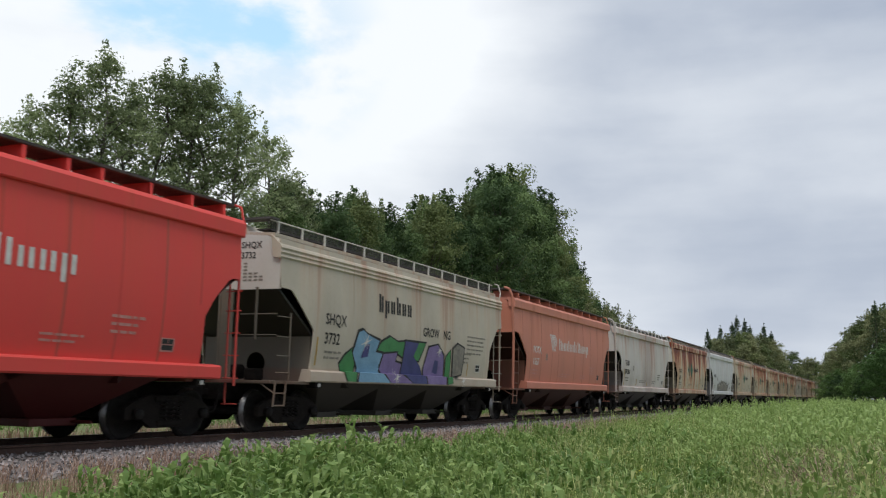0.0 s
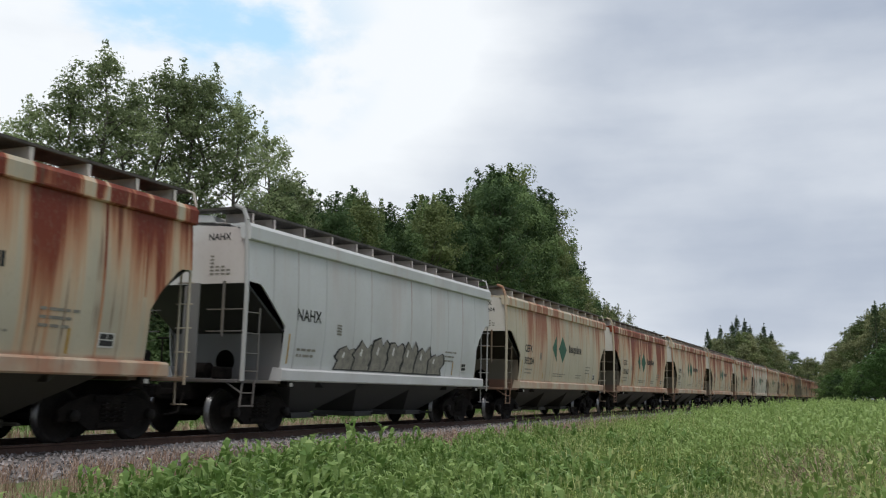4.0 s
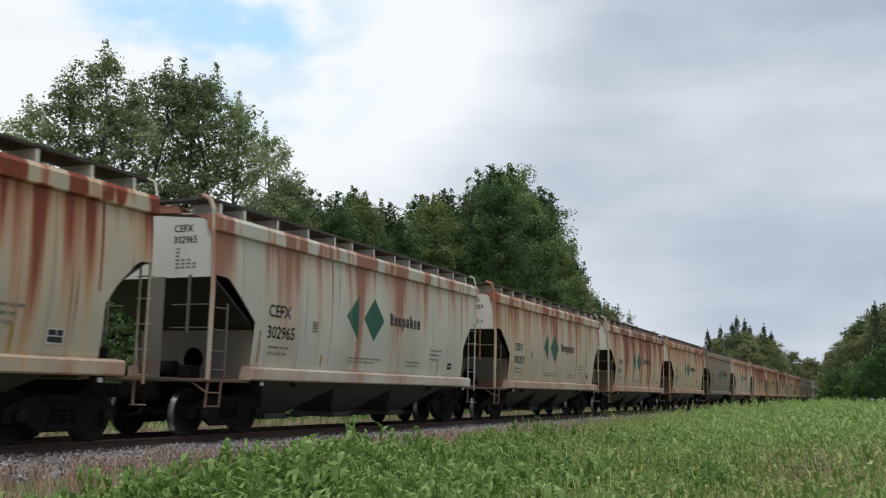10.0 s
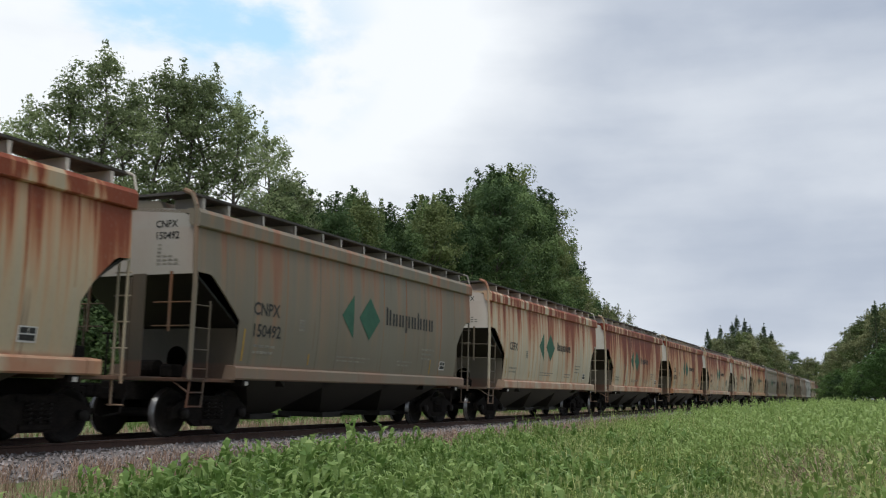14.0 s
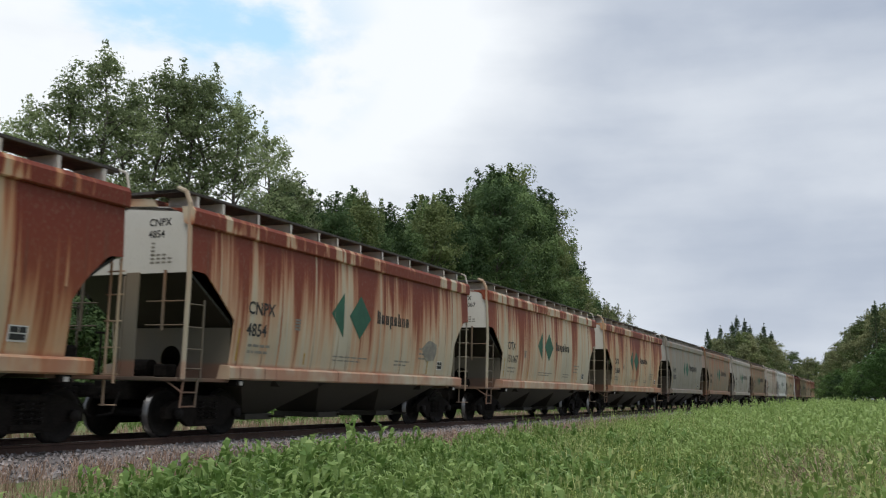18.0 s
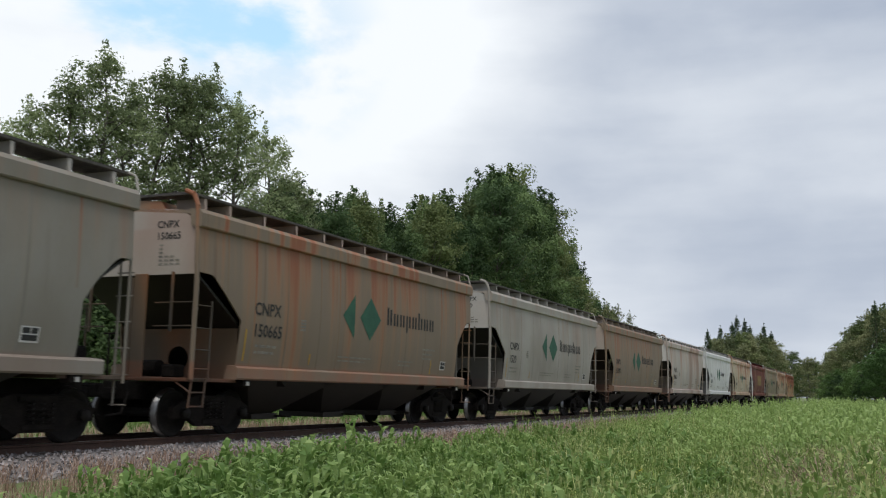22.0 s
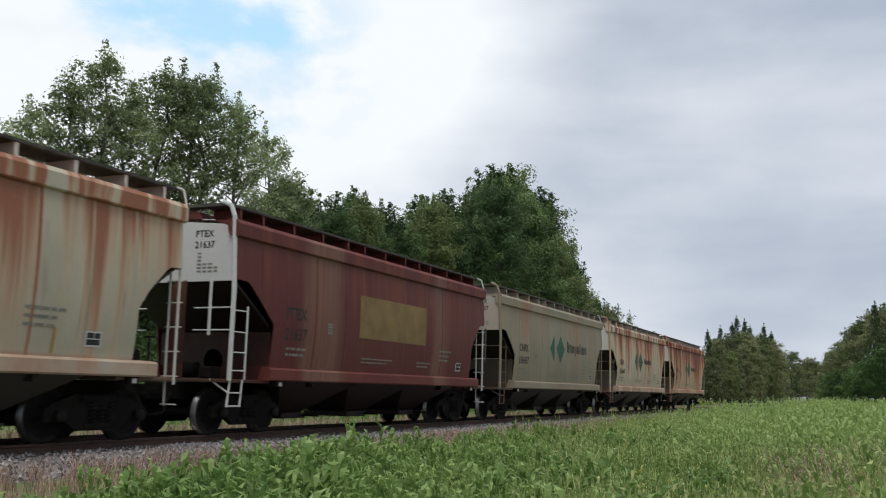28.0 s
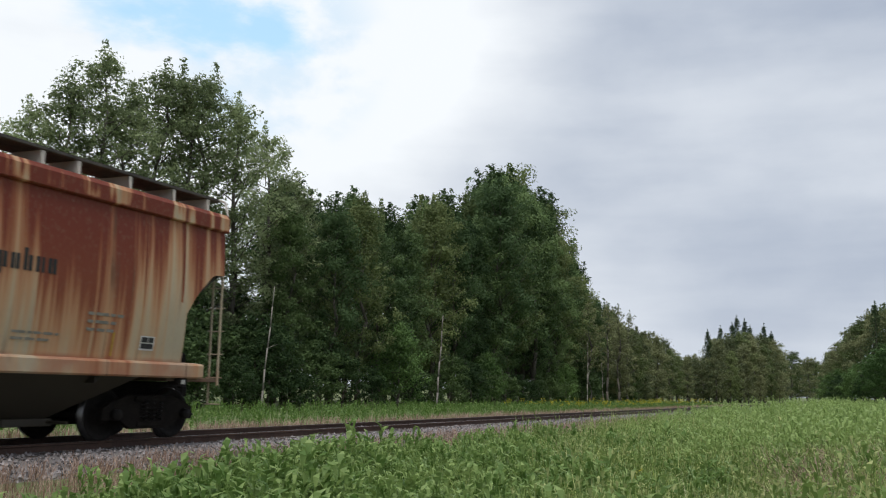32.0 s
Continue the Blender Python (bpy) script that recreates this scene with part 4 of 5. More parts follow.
    if livery in ("logo", "large"):
        if "logo" not in STENCIL:
            STENCIL["half"] = decal("logo_half_diamond", [[(5.44, 2.74), (6.02, 2.20), (6.02, 3.28)]], M_GREEN)
            STENCIL["logo"] = decal("logo_diamond", [[(6.28, 2.74), (6.83, 2.20), (7.36, 2.74), (6.83, 3.28)]], M_GREEN)
            STENCIL["small"] = [decal("name_block", q, M_BLACK) for q in wordlike(7.68, 9.55, 2.66, 0.34, 8, (0, 5), (3,))]
            STENCIL["big"] = [decal("name_block", q, M_BLACK) for q in wordlike(7.68, 10.66, 2.66, 0.46, 8, (0, 5), (3,))]
        at = pose(0, 0.0 if livery == "large" else -0.3, 0)
        part("logo_half_diamond", STENCIL["half"], car, at=at)
        part("logo_diamond", STENCIL["logo"], car, at=at)
        for me in STENCIL["big" if livery == "large" else "small"]:
            part("name_block", me, car, at=at)
    elif livery == "name":
        d = -0.45 if index else -0.95
        swirl = []
        for k in range(3):
            o = 0.16 * k
            swirl += [[(4.6 + o + d, 3.28), (4.68 + o + d, 3.28), (4.98 + o + d, 2.62), (4.9 + o + d, 2.62)]]
        for k in range(3):
            rr = 0.42 - 0.11 * k
            arc = [(5.08 + d + rr * 0.95 * math.sin(a), 3.02 + rr * 0.62 * math.cos(a)) for a in np.linspace(-0.9, 2.6, 9)]
            arc2 = [(5.08 + d + (rr - 0.06) * 0.95 * math.sin(a), 3.02 + (rr - 0.06) * 0.62 * math.cos(a)) for a in np.linspace(2.6, -0.9, 9)]
            swirl += [[arc[i], arc[i + 1], arc2[-2 - i], arc2[-1 - i]] for i in range(8)]
        part("logo_swirl", decal("logo_swirl", swirl, M_WHITE), car)
        for q in wordlike(5.75 + d, 8.3 + d, 2.70, 0.46, 6, (0, 3, 5)) + wordlike(8.42 + d, 10.1 + d, 2.70, 0.46, 4, (0,), (3,)):
            part("name_block", decal("name_block", q, M_WHITE), car)
    elif livery == "spray":
        for q in wordlike(4.5, 6.48, 2.97, 0.47, 6, (0, 3), (1,)):
            part("name_block", decal("name_block", q, M_BLACK), car)
        for word, at in (("GROW", 7.18), ("NG", 8.58)):
            part("slogan_word", text_mesh(word, 0.36, at, 2.50, M_BLACK, 0.95), car)
        tagged(part("slogan_bars", decal("slogan_bars", rows_of_bars(10.4, 11.9, 2.65, 5, 0.13, 0.05, 4), M_FAINT), car), kind="stuff")
    elif livery == "patch":
        part("ochre_patch", decal("ochre_patch", [rect(5.12, 8.95, 2.24, 3.30)], M_PATCH), car)
    if livery in ("spray", "tag"):
        for k, (pts, m) in enumerate(spray(index)):
            part("graffiti_shape", decal("graffiti_shape", [pts], m, 0.008 + 0.0012 * k), car)
    if index == 19:
        part("graffiti_shape", decal("graffiti_shape", [[(10.6 + 0.5 * math.cos(a) + 0.12 * (k % 2), 2.1 + 0.3 * math.sin(a)) for k, a in enumerate(np.linspace(0, 6.0, 9))]], M_FAINT, 0.009), car)
    tapes = ((1.62, 1.5, 2.15), (4.1, 1.5, 1.75), (10.55, 1.45, 1.85)) if sides == "ribbed" else ((1.75, 1.45, 2.3), (4.55, 1.45, 1.8), (7.2, 1.45, 1.7), (12.0, 1.45, 2.2))
    if index not in (0, 2, 29):
        for y, z0, z1 in tapes:
            part("reflective_strip", decal("reflective_strip", [rect(y, y + (0.05 if sides == "ribbed" else 0.09), z0, z1)], M_YELLOW), car)
    return car


wheelsets = {-1: [], 1: []}
KIT = car_kit()
cars = [hopper_car(KIT, i) for i in range(len(FLEET))]

# ---------- trees ----------
RNG = np.random.default_rng(5)


def unit(v):
    return v / np.maximum(np.linalg.norm(v, axis=-1, keepdims=True), 1e-9)


def leaf_quads(p, size, up=0.35, slim=0.55, out=None, loose=1.0):
    """Diamond leaves at the points p, turned at random but leaning upwards and out of their cluster."""
    n = len(p)
    nor = unit(RNG.normal(0, loose, (n, 3)) + (0, 0, up) + (0 if out is None else out))
    a = unit(np.cross(nor, RNG.normal(0, 1, (n, 3))))
    b = np.cross(nor, a)
    s = size * RNG.uniform(0.6, 1.3, (n, 1))
    return np.stack([p - a * s, p + b * s * slim + nor * s * 0.12, p + a * s, p - b * s * slim + nor * s * 0.12], 1)


def broadleaf(name, h, r, base, limbs, per, leaves, size, spread, leaf_mat, bark, shape=1.0, side=4, rise=(0.35, 0.9), spires=0):
    """A tree: a tapered trunk with limbs, and a crown of rounded leaf clumps along the limbs, some of them standing up as spires."""
    tree = new(name)
    b = Build()
    k, spine = 7, []
    for i in range(k + 1):
        z = h * 0.91 * i / k
        spine.append(Vector((RNG.normal(0, 0.012 * h) * (i > 0), RNG.normal(0, 0.012 * h) * (i > 0), z)))
    r0 = 0.011 * h + 0.03
    for i in range(k):
        b.bar(spine[i], spine[i + 1], r0 * (1 - 0.92 * i / k), 7, r0 * (1 - 0.92 * (i + 1) / k))
    pts, outs = [], []

    def clump(c, rad, m, tall=0.72):
        """Leaves on the skin and in the upper half of a rounded clump."""
        d = unit(RNG.normal(0, 1, (m, 3)) + (0, 0, 0.3))
        q = d * rad * (RNG.uniform(0, 1, (m, 1)) ** 0.4) * (1, 1, tall) * (1 + 0.35 * np.sin(3.1 * d[:, :1] + 5 * d[:, 1:2] + c[0]))
        pts.append(np.asarray(c) + q)
        outs.append(d)

    for i in range(limbs):
        u = base + (0.97 - base) * (i + 0.5) / limbs
        z = h * u
        e = (u - base) / (1 - base)
        env = r * (math.sin(math.pi * min(0.98, 0.16 + 0.84 * e ** shape)) ** 0.75)
        az = i * 2.39996 + RNG.normal(0, 0.35)
        ln = env * RNG.uniform(0.55, 1.15)
        s = spine[min(k - 1, int(z / h / 0.94 * k))].lerp(spine[min(k, int(z / h / 0.94 * k) + 1)], 0.5)
        a = Vector((s.x, s.y, min(z * 0.93, 0.90 * h)))
        t = a + Vector((math.cos(az) * ln, math.sin(az) * ln, RNG.uniform(*rise) * ln))
        b.bar(a, t, max(0.012, r0 * 0.3 * (1 - u * 0.6)), 3, 0.008)
        for j in range(per):
            w = 0.4 + 0.6 * (j + RNG.uniform(0.2, 1)) / per
            c = np.array(a.lerp(t, w)) + RNG.normal(0, spread * 0.5, 3)
            k1 = RNG.uniform(0.6, 1.35)
            clump(c, spread * k1, int(leaves * k1 * k1))
    for i in range(spires):
        az, rr = RNG.uniform(0, 2 * math.pi), r * RNG.uniform(0.15, 0.6)
        foot = np.array((spine[-1].x + rr * math.cos(az), spine[-1].y + rr * math.sin(az), h * RNG.uniform(0.76, 0.86)))
        for j in range(4):
            clump(foot + (0, 0, j * spread * 0.8), spread * (0.85 - 0.19 * j), int(leaves * (0.7 - 0.14 * j)), 1.1)
    for j in range(6):
        clump(np.array((spine[-1].x, spine[-1].y, h * 0.97 - (5 - j) * spread * 0.7)), spread * (1.2 - 0.16 * j), int(leaves * (1 - 0.1 * j)), 1.1)
    p = np.concatenate(pts)
    p[:, 2] = np.maximum(p[:, 2], 0.15)
    part("trunk", b.mesh("trunk", bark, True), tree)
    leaves_at = leaf_quads(p, size, 0.35, 0.55 if side == 4 else 1.0, np.concatenate(outs), 0.42)[:, :side]
    part("crown", quads_mesh("crown", leaves_at, len(p), leaf_mat, side), tree)
    return tree


def spruce(name, h, r):
    tree = new(name)
    part("trunk", Build().bar((0, 0, 0), (0, 0, h * 0.97), 0.012 * h + 0.03, 7, 0.012).mesh("trunk", M_BARK, True), tree)
    pts = []
    for z in np.arange(0.05 * h, h, 0.38):
        e = 1 - z / h
        for i in range(9):
            az, ln = RNG.uniform(0, 2 * math.pi), (r * e ** 0.85 + 0.2) * RNG.uniform(0.6, 1.15)
            d = np.array((math.cos(az), math.sin(az), -0.22))
            w = RNG.uniform(0.1, 1.0, (9, 1))
            pts.append(d * ln * w + (0, 0, z) + RNG.normal(0, 0.09, (9, 3)))
    pts.append(np.stack([RNG.normal(0, 0.05, 30), RNG.normal(0, 0.05, 30), RNG.uniform(0.88 * h, 1.03 * h, 30)], 1))
    p = np.concatenate(pts)
    part("crown", quads_mesh("crown", leaf_quads(p, 0.19, -0.2, 0.7)[:, :3], len(p), M_SPRUCE, 3), tree)
    return tree


KINDS = {
    "poplar": [broadleaf("poplar_tree", 18, 3.2, 0.18, 56, 5, 38, 0.094, 0.43, M_POPLAR, M_BARK, 0.72, 3, spires=3) for _ in range(3)],
    "wood": [broadleaf("broadleaf_tree", 17, 2.7, 0.16, 46, 3, 130, 0.105, 0.74, m, M_BARK, 0.75, 3, (0.5, 1.2), 3) for m in (M_WOOD, M_OLIVE, M_WOOD, M_DEEP)],
    "round": [broadleaf("broadleaf_tree", 22, 4.0, 0.12, 84, 4, 140, 0.112, 0.86, M_WOOD, M_BARK, 0.75, 3, (0.4, 1.1), 3) for _ in range(2)],
    "back": [broadleaf("broadleaf_tree", 17, 2.7, 0.10, 46, 3, 80, 0.135, 0.8, m, M_BARK, 0.8, 3, (0.6, 1.3), 4) for m in (M_WOOD, M_DEEP, M_OLIVE)],
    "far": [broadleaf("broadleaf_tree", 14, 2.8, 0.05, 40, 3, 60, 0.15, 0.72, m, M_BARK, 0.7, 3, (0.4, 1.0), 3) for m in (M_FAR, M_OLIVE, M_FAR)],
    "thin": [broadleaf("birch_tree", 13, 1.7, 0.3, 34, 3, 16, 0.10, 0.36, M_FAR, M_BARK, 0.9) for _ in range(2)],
    # Low bushes take the deepest green: canopy shade put into their leaf colour.
    "bush": [broadleaf("bush", 4, 1.7, 0.05, 24, 3, 70, 0.085, 0.44, m, M_BARK, 0.6, 3) for m in (M_DEEP, M_DEEP)],
    "bright_bush": [broadleaf("bush", 5, 2.0, 0.05, 28, 4, 76, 0.085, 0.5, M_BRIGHT, M_BARK, 0.6, 3)],
    "spruce": [spruce("spruce_tree", 16, 3.9) for _ in range(2)],
}
NOMINAL = {"poplar": 18, "wood": 17, "round": 22, "back": 17, "far": 14, "thin": 13, "bush": 4, "bright_bush": 5, "spruce": 16}
TAGS = {
    "poplar": ("tall airy poplar tree with light gaps in its crown", "tree", "poplars behind the track"),
    "wood": ("dense dark-green broadleaf tree at the forest edge", "tree", "trees of the forest edge"),
    "round": ("large round-crowned dark-green broadleaf tree", "tree", "trees of the forest edge"),
    "back": ("dark-green broadleaf tree inside the forest", "tree", "trees of the forest edge"),
    "far": ("distant dark-green broadleaf tree beside the railway", "tree", "distant trees"),
    "thin": ("slender airy birch tree with sparse leaves", "tree", "distant trees"),
    "bush": ("low dark-green leafy bush at the forest's foot", "bush", "bushes of the forest edge"),
    "bright_bush": ("fresh green leafy bush near the railway", "bush", "bushes of the forest edge"),
    "spruce": ("dark pointed spruce tree above the broadleaf trees", "tree", "distant spruces"),
}
spent = {k: 0 for k in KINDS}


def plant(kind, x, y, h, wide=1.0):
    i = spent[kind]
    spent[kind] += 1
    proto = KINDS[kind][i % len(KINDS[kind])]
    k = h / NOMINAL[kind]
    m = pose(x, y, ground_z(x, y) - 0.06, 0, 0, (i * 137.5) % 360) @ Matrix.Diagonal((k * wide, k * wide, k, 1))
    if i < len(KINDS[kind]):
        tree = proto
        tree.matrix_basis = m
    else:
        tree = copy_thing(proto, m @ Matrix.Diagonal((1 / proto.scale.x, 1 / proto.scale.y, 1 / proto.scale.z, 1)))
    tagged(tree, *TAGS[kind])
    return tree


# height of the wood's outline along the line x = -36
OUTLINE = [(24, 6), (29, 8), (31, 14), (35, 18), (38, 17), (42, 19.5), (48, 18.5), (54, 15), (56, 14.1), (58, 14.7), (62, 16.3), (66, 16.2), (71, 18.0), (73, 17.6), (75.5, 19.1), (79.5, 19.0), (84, 19.6), (90.7, 23.6),
           (96, 25.2), (101, 25.3), (109, 25.4), (113, 23.3), (118, 19.4), (124, 17.5), (128, 14.6), (140, 14.2), (159, 13.2), (175, 12.6), (188, 12.0), (200, 11)]


def outline(x, y):
    """Height that a tree at (x, y) may reach."""
    k = -x / 36.0
    return 1.02 + (float(np.interp(y / k, [p[0] for p in OUTLINE], [p[1] for p in OUTLINE])) - 1.02) * k


def plant_woods():
    r = random.Random(11)
    for y, h in ((31.4, 15.0), (33.2, 17.2), (35.2, 19.3), (37.6, 17.6), (40.6, 20.2), (42.2, 20.6), (44.2, 21.0), (47.7, 20.2), (50.6, 19.0), (53.2, 16.2)):
        plant("poplar", -36 + r.uniform(-0.4, 0.4), y, h * 1.02, 1.12)
    for x, y, h in ((-33.5, 81.5, 0.90), (-34.5, 89.5, 0.98), (-36, 98.0, 0.98), (-34, 95.5, 0.98), (-36, 104, 0.96)):
        plant("round", x, y, outline(x, y) * h * 1.03)
    for x, y in ((-32.0, 104.0), (-31.5, 108.5), (-30.8, 112.5)):
        plant("wood", x, y, outline(x, y) * 0.97, 1.05)
    y = 50.0
    while y < 108:
        x = -32.5 + r.uniform(-1.2, 0.8)
        plant("wood", x, y, outline(x, y) * r.uniform(0.88, 1.06), 1.0)
        y += r.uniform(3.0, 4.4)
    for x0 in (-39.5, -45.0):
        y = 56.0 if x0 > -42 else 66.0
        while y < 150:
            x = x0 + r.uniform(-1.5, 1.5)
            plant("back", x, y, outline(x, y) * r.uniform(0.94, 1.08), 1.0)
            y += r.uniform(4.2, 5.6)
    y = 34.0
    while y < 52:
        plant("wood", -38.5 + r.uniform(-1, 1), y, 7.5 + r.uniform(0, 1.5), 1.3)
        y += 3.4
    y = 25.0
    while y < 50:
        plant("bush", -34.0 + r.uniform(-1.5, 1.5), y, r.uniform(4.5, 6.2), 1.25)
        plant("back", -42.0 + r.uniform(-1.5, 1.5), y + 3, r.uniform(7.5, 9.5), 1.5)
        y += 2.3
    y = 40.0
    while y < 230:
        plant("back", -49.5 + r.uniform(-1, 1), y, r.uniform(7.0, 10.0), 1.6)
        y += r.uniform(3.6, 5.0)
    y = 30.0
    while y < 150:
        plant("bush", -30.6 + r.uniform(-0.8, 0.8), y, r.uniform(2.2, 4.6), 1.2)
        y += r.uniform(2.6, 4.2)
    for x, y, h in ((-29.8, 58.4, 5.6), (-30.2, 76.0, 4.4), (-29.6, 97.0, 4.2)):
        plant("bright_bush", x, y, h)
    # the edge runs on, lower, towards the distance
    y = 116.0
    while y < 215:
        for x0 in (-29.5, -33.5):
            x = x0 + r.uniform(-1.2, 1.2)
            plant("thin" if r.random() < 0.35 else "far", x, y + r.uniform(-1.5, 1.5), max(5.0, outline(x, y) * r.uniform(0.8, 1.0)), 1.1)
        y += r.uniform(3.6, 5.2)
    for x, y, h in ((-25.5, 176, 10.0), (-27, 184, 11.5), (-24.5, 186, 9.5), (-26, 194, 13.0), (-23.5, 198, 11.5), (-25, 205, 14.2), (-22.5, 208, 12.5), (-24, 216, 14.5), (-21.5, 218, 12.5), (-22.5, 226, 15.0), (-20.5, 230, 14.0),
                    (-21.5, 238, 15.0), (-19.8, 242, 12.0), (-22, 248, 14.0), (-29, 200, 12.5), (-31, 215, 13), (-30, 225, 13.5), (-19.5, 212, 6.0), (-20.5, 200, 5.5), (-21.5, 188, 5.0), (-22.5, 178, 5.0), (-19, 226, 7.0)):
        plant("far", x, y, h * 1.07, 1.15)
    for x, y, h in ((-28.0, 183, 12.8), (-27.5, 196, 14.2), (-26.2, 204, 15.4), (-26.4, 213, 17.4), (-25.2, 217, 17.0), (-22.6, 232, 16.9), (-21.4, 236, 15.6), (-24.6, 222, 16.0)):
        plant("spruce", x, y, h * 1.06, 1.0)
    for y in (104, 110.5, 114, 121):
        plant("thin", -28.6 + r.uniform(-0.5, 0.5), y, r.uniform(11.2, 12.8))
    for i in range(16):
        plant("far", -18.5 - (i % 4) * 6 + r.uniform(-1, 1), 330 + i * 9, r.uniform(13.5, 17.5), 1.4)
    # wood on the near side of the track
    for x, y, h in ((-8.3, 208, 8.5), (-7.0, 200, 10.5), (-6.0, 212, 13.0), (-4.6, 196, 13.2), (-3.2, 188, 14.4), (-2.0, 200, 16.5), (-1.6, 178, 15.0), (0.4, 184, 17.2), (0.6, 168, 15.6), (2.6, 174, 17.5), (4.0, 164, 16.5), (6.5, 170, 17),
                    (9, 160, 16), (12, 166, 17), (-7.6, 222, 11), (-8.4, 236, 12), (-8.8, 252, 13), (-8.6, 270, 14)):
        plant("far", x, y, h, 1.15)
    plant("spruce", 0.9, 163, 16.0, 1.1)
    for x, y, h in ((-2.6, 148, 5.0), (0.3, 140, 6.6), (1.9, 132, 7.6), (3.8, 138, 8), (-5.2, 172, 5.5), (-7.2, 186, 5.0)):
        plant("bright_bush", x, y, h, 1.2)
    for x, y, h in ((-4.4, 160, 4.2), (-3.8, 150, 3.6), (-6.6, 178, 4.6), (-8.2, 196, 4.0), (-1.2, 136, 4.0)):
        plant("bush", x, y, h, 1.2)


plant_woods()


def bare_trunk(x, y, z0, z1, lean, rad, fork=False):
    b = Build()
    n = 6
    pts = [Vector((x + 0.03 * math.sin(i * 2), y + lean * (z0 + (z1 - z0) * i / n), z0 + (z1 - z0) * i / n)) for i in range(n + 1)]
    for i in range(n):
        b.bar(pts[i], pts[i + 1], rad * (1 - 0.6 * i / n), 6, rad * (1 - 0.6 * (i + 1) / n))
    b.bar(pts[3], pts[3] + Vector((0.1, 0.75, 0.25)), rad * 0.4, 5, 0.01)
    if fork:
        b.bar(pts[2], pts[2] + Vector((0, 0.9, 1.6)), rad * 0.6, 5, 0.015)
    tagged(new("bare_trunk", b.mesh("bare_trunk", M_PALEBARK, True)), "pale bare trunk of a dead tree at the forest edge", "tree trunk", "bare trunks")


bare_trunk(-29.6, 64.3, -0.4, 6.6, 0.13, 0.085)
bare_trunk(-29.6, 42.0, -0.4, 6.4, 0.12, 0.06)
bare_trunk(-28.2, 107.0, -0.4, 4.4, -0.14, 0.07)
bare_trunk(-28.4, 101.0, -0.4, 6.6, 0.05, 0.07, True)


# ---------- weeds, grass and stones ----------
def strip(pts, widths, side):
    """Quads along a bent leaf or stalk."""
    out = []
    for i in range(len(pts) - 1):
        a, b = pts[i], pts[i + 1]
        out.append([a - side * widths[i], a + side * widths[i], b + side * widths[i + 1], b - side * widths[i + 1]])
    return out


def weed_proto(h, n, ln, w, stems=1):
    """Upright leafy weeds: one or several stems with narrow leaves all round, smaller and steeper towards the tip."""
    q = []
    for _ in range(stems):
        foot = RNG.normal(0, 0.07, 2) if stems > 1 else np.zeros(2)
        bend = RNG.normal(0, 0.16, 2)
        tall = h * RNG.uniform(0.65, 1.1)
        at = lambda z: np.array((foot[0] + bend[0] * z, foot[1] + bend[1] * z, z))
        for s in (np.array((1.0, 0, 0)), np.array((0, 1.0, 0))):
            q += strip([at(0), at(tall)], [0.005, 0.003], s)
        for i in range(n):
            u = (i + 0.6) / n
            z = tall * (0.15 + 0.85 * u)
            az = i * 2.39996 + RNG.normal(0, 0.4)
            d = np.array((math.cos(az), math.sin(az), 0))
            side = unit(np.array((-d[1], d[0], 0)) + RNG.normal(0, 0.3, 3))
            k = ln * RNG.uniform(0.6, 1.25) * (1.0 - 0.3 * u)
            lift = 0.35 + 0.95 * u + RNG.normal(0, 0.25)
            p0 = at(z)
            p1 = p0 + d * k * 0.5 * math.cos(lift) + (0, 0, k * 0.55 * math.sin(lift))
            p2 = p0 + d * k * math.cos(lift * 0.75) + (0, 0, k * (0.85 * math.sin(lift) - 0.12))
            ww = w * RNG.uniform(0.75, 1.2)
            q += strip([p0, p1, p2], [ww * 0.3, ww, ww * 0.05], side)
    return np.array(q)


def tuft_proto(n, h, w, lean):
    q = []
    for i in range(n):
        az = RNG.uniform(0, 2 * math.pi)
        d = np.array((math.cos(az), math.sin(az), 0))
        side = np.array((-d[1], d[0], 0)) * 1.0
        k = h * RNG.uniform(0.5, 1.1)
        p0 = np.array((*RNG.normal(0, 0.05, 2), 0))
        l = lean * RNG.uniform(0.3, 1.4)
        q += strip([p0, p0 + d * l * k * 0.35 + (0, 0, k * 0.6), p0 + d * l * k + (0, 0, k)], [w, w * 0.8, w * 0.1], side)
    return np.array(q)


def scatter(name, protos, places, mat, label, category):
    """One mesh out of many turned and scaled copies; places are rows of x, y, z, size."""
    out = []
    places = np.asarray(places)
    pick = RNG.integers(0, len(protos), len(places))
    turn = RNG.uniform(0, 2 * math.pi, len(places))
    for i, proto in enumerate(protos):
        m = pick == i
        if not m.any():
            continue
        pl, a = places[m], turn[m]
        c, s = np.cos(a)[:, None, None], np.sin(a)[:, None, None]
        x, y, z = proto[None, :, :, 0], proto[None, :, :, 1], proto[None, :, :, 2]
        k = pl[:, 3][:, None, None]
        out.append(np.stack([(x * c - y * s) * k + pl[:, 0][:, None, None], (x * s + y * c) * k + pl[:, 1][:, None, None], z * k + pl[:, 2][:, None, None]], -1).reshape(-1, 4, 3))
    co = np.concatenate(out)
    return tagged(new(name, quads_mesh(name, co, len(co), mat)), label, category, kind="stuff")


def near_edge(y):
    """Where the weeds of the near field end towards the ballast."""
    return float(np.interp(y, (0, 6, 9, 12, 15, 25, 45, 60), (-6.3, -6.7, -7.6, -8.5, -8.9, -9.0, -10.2, -10.9)))


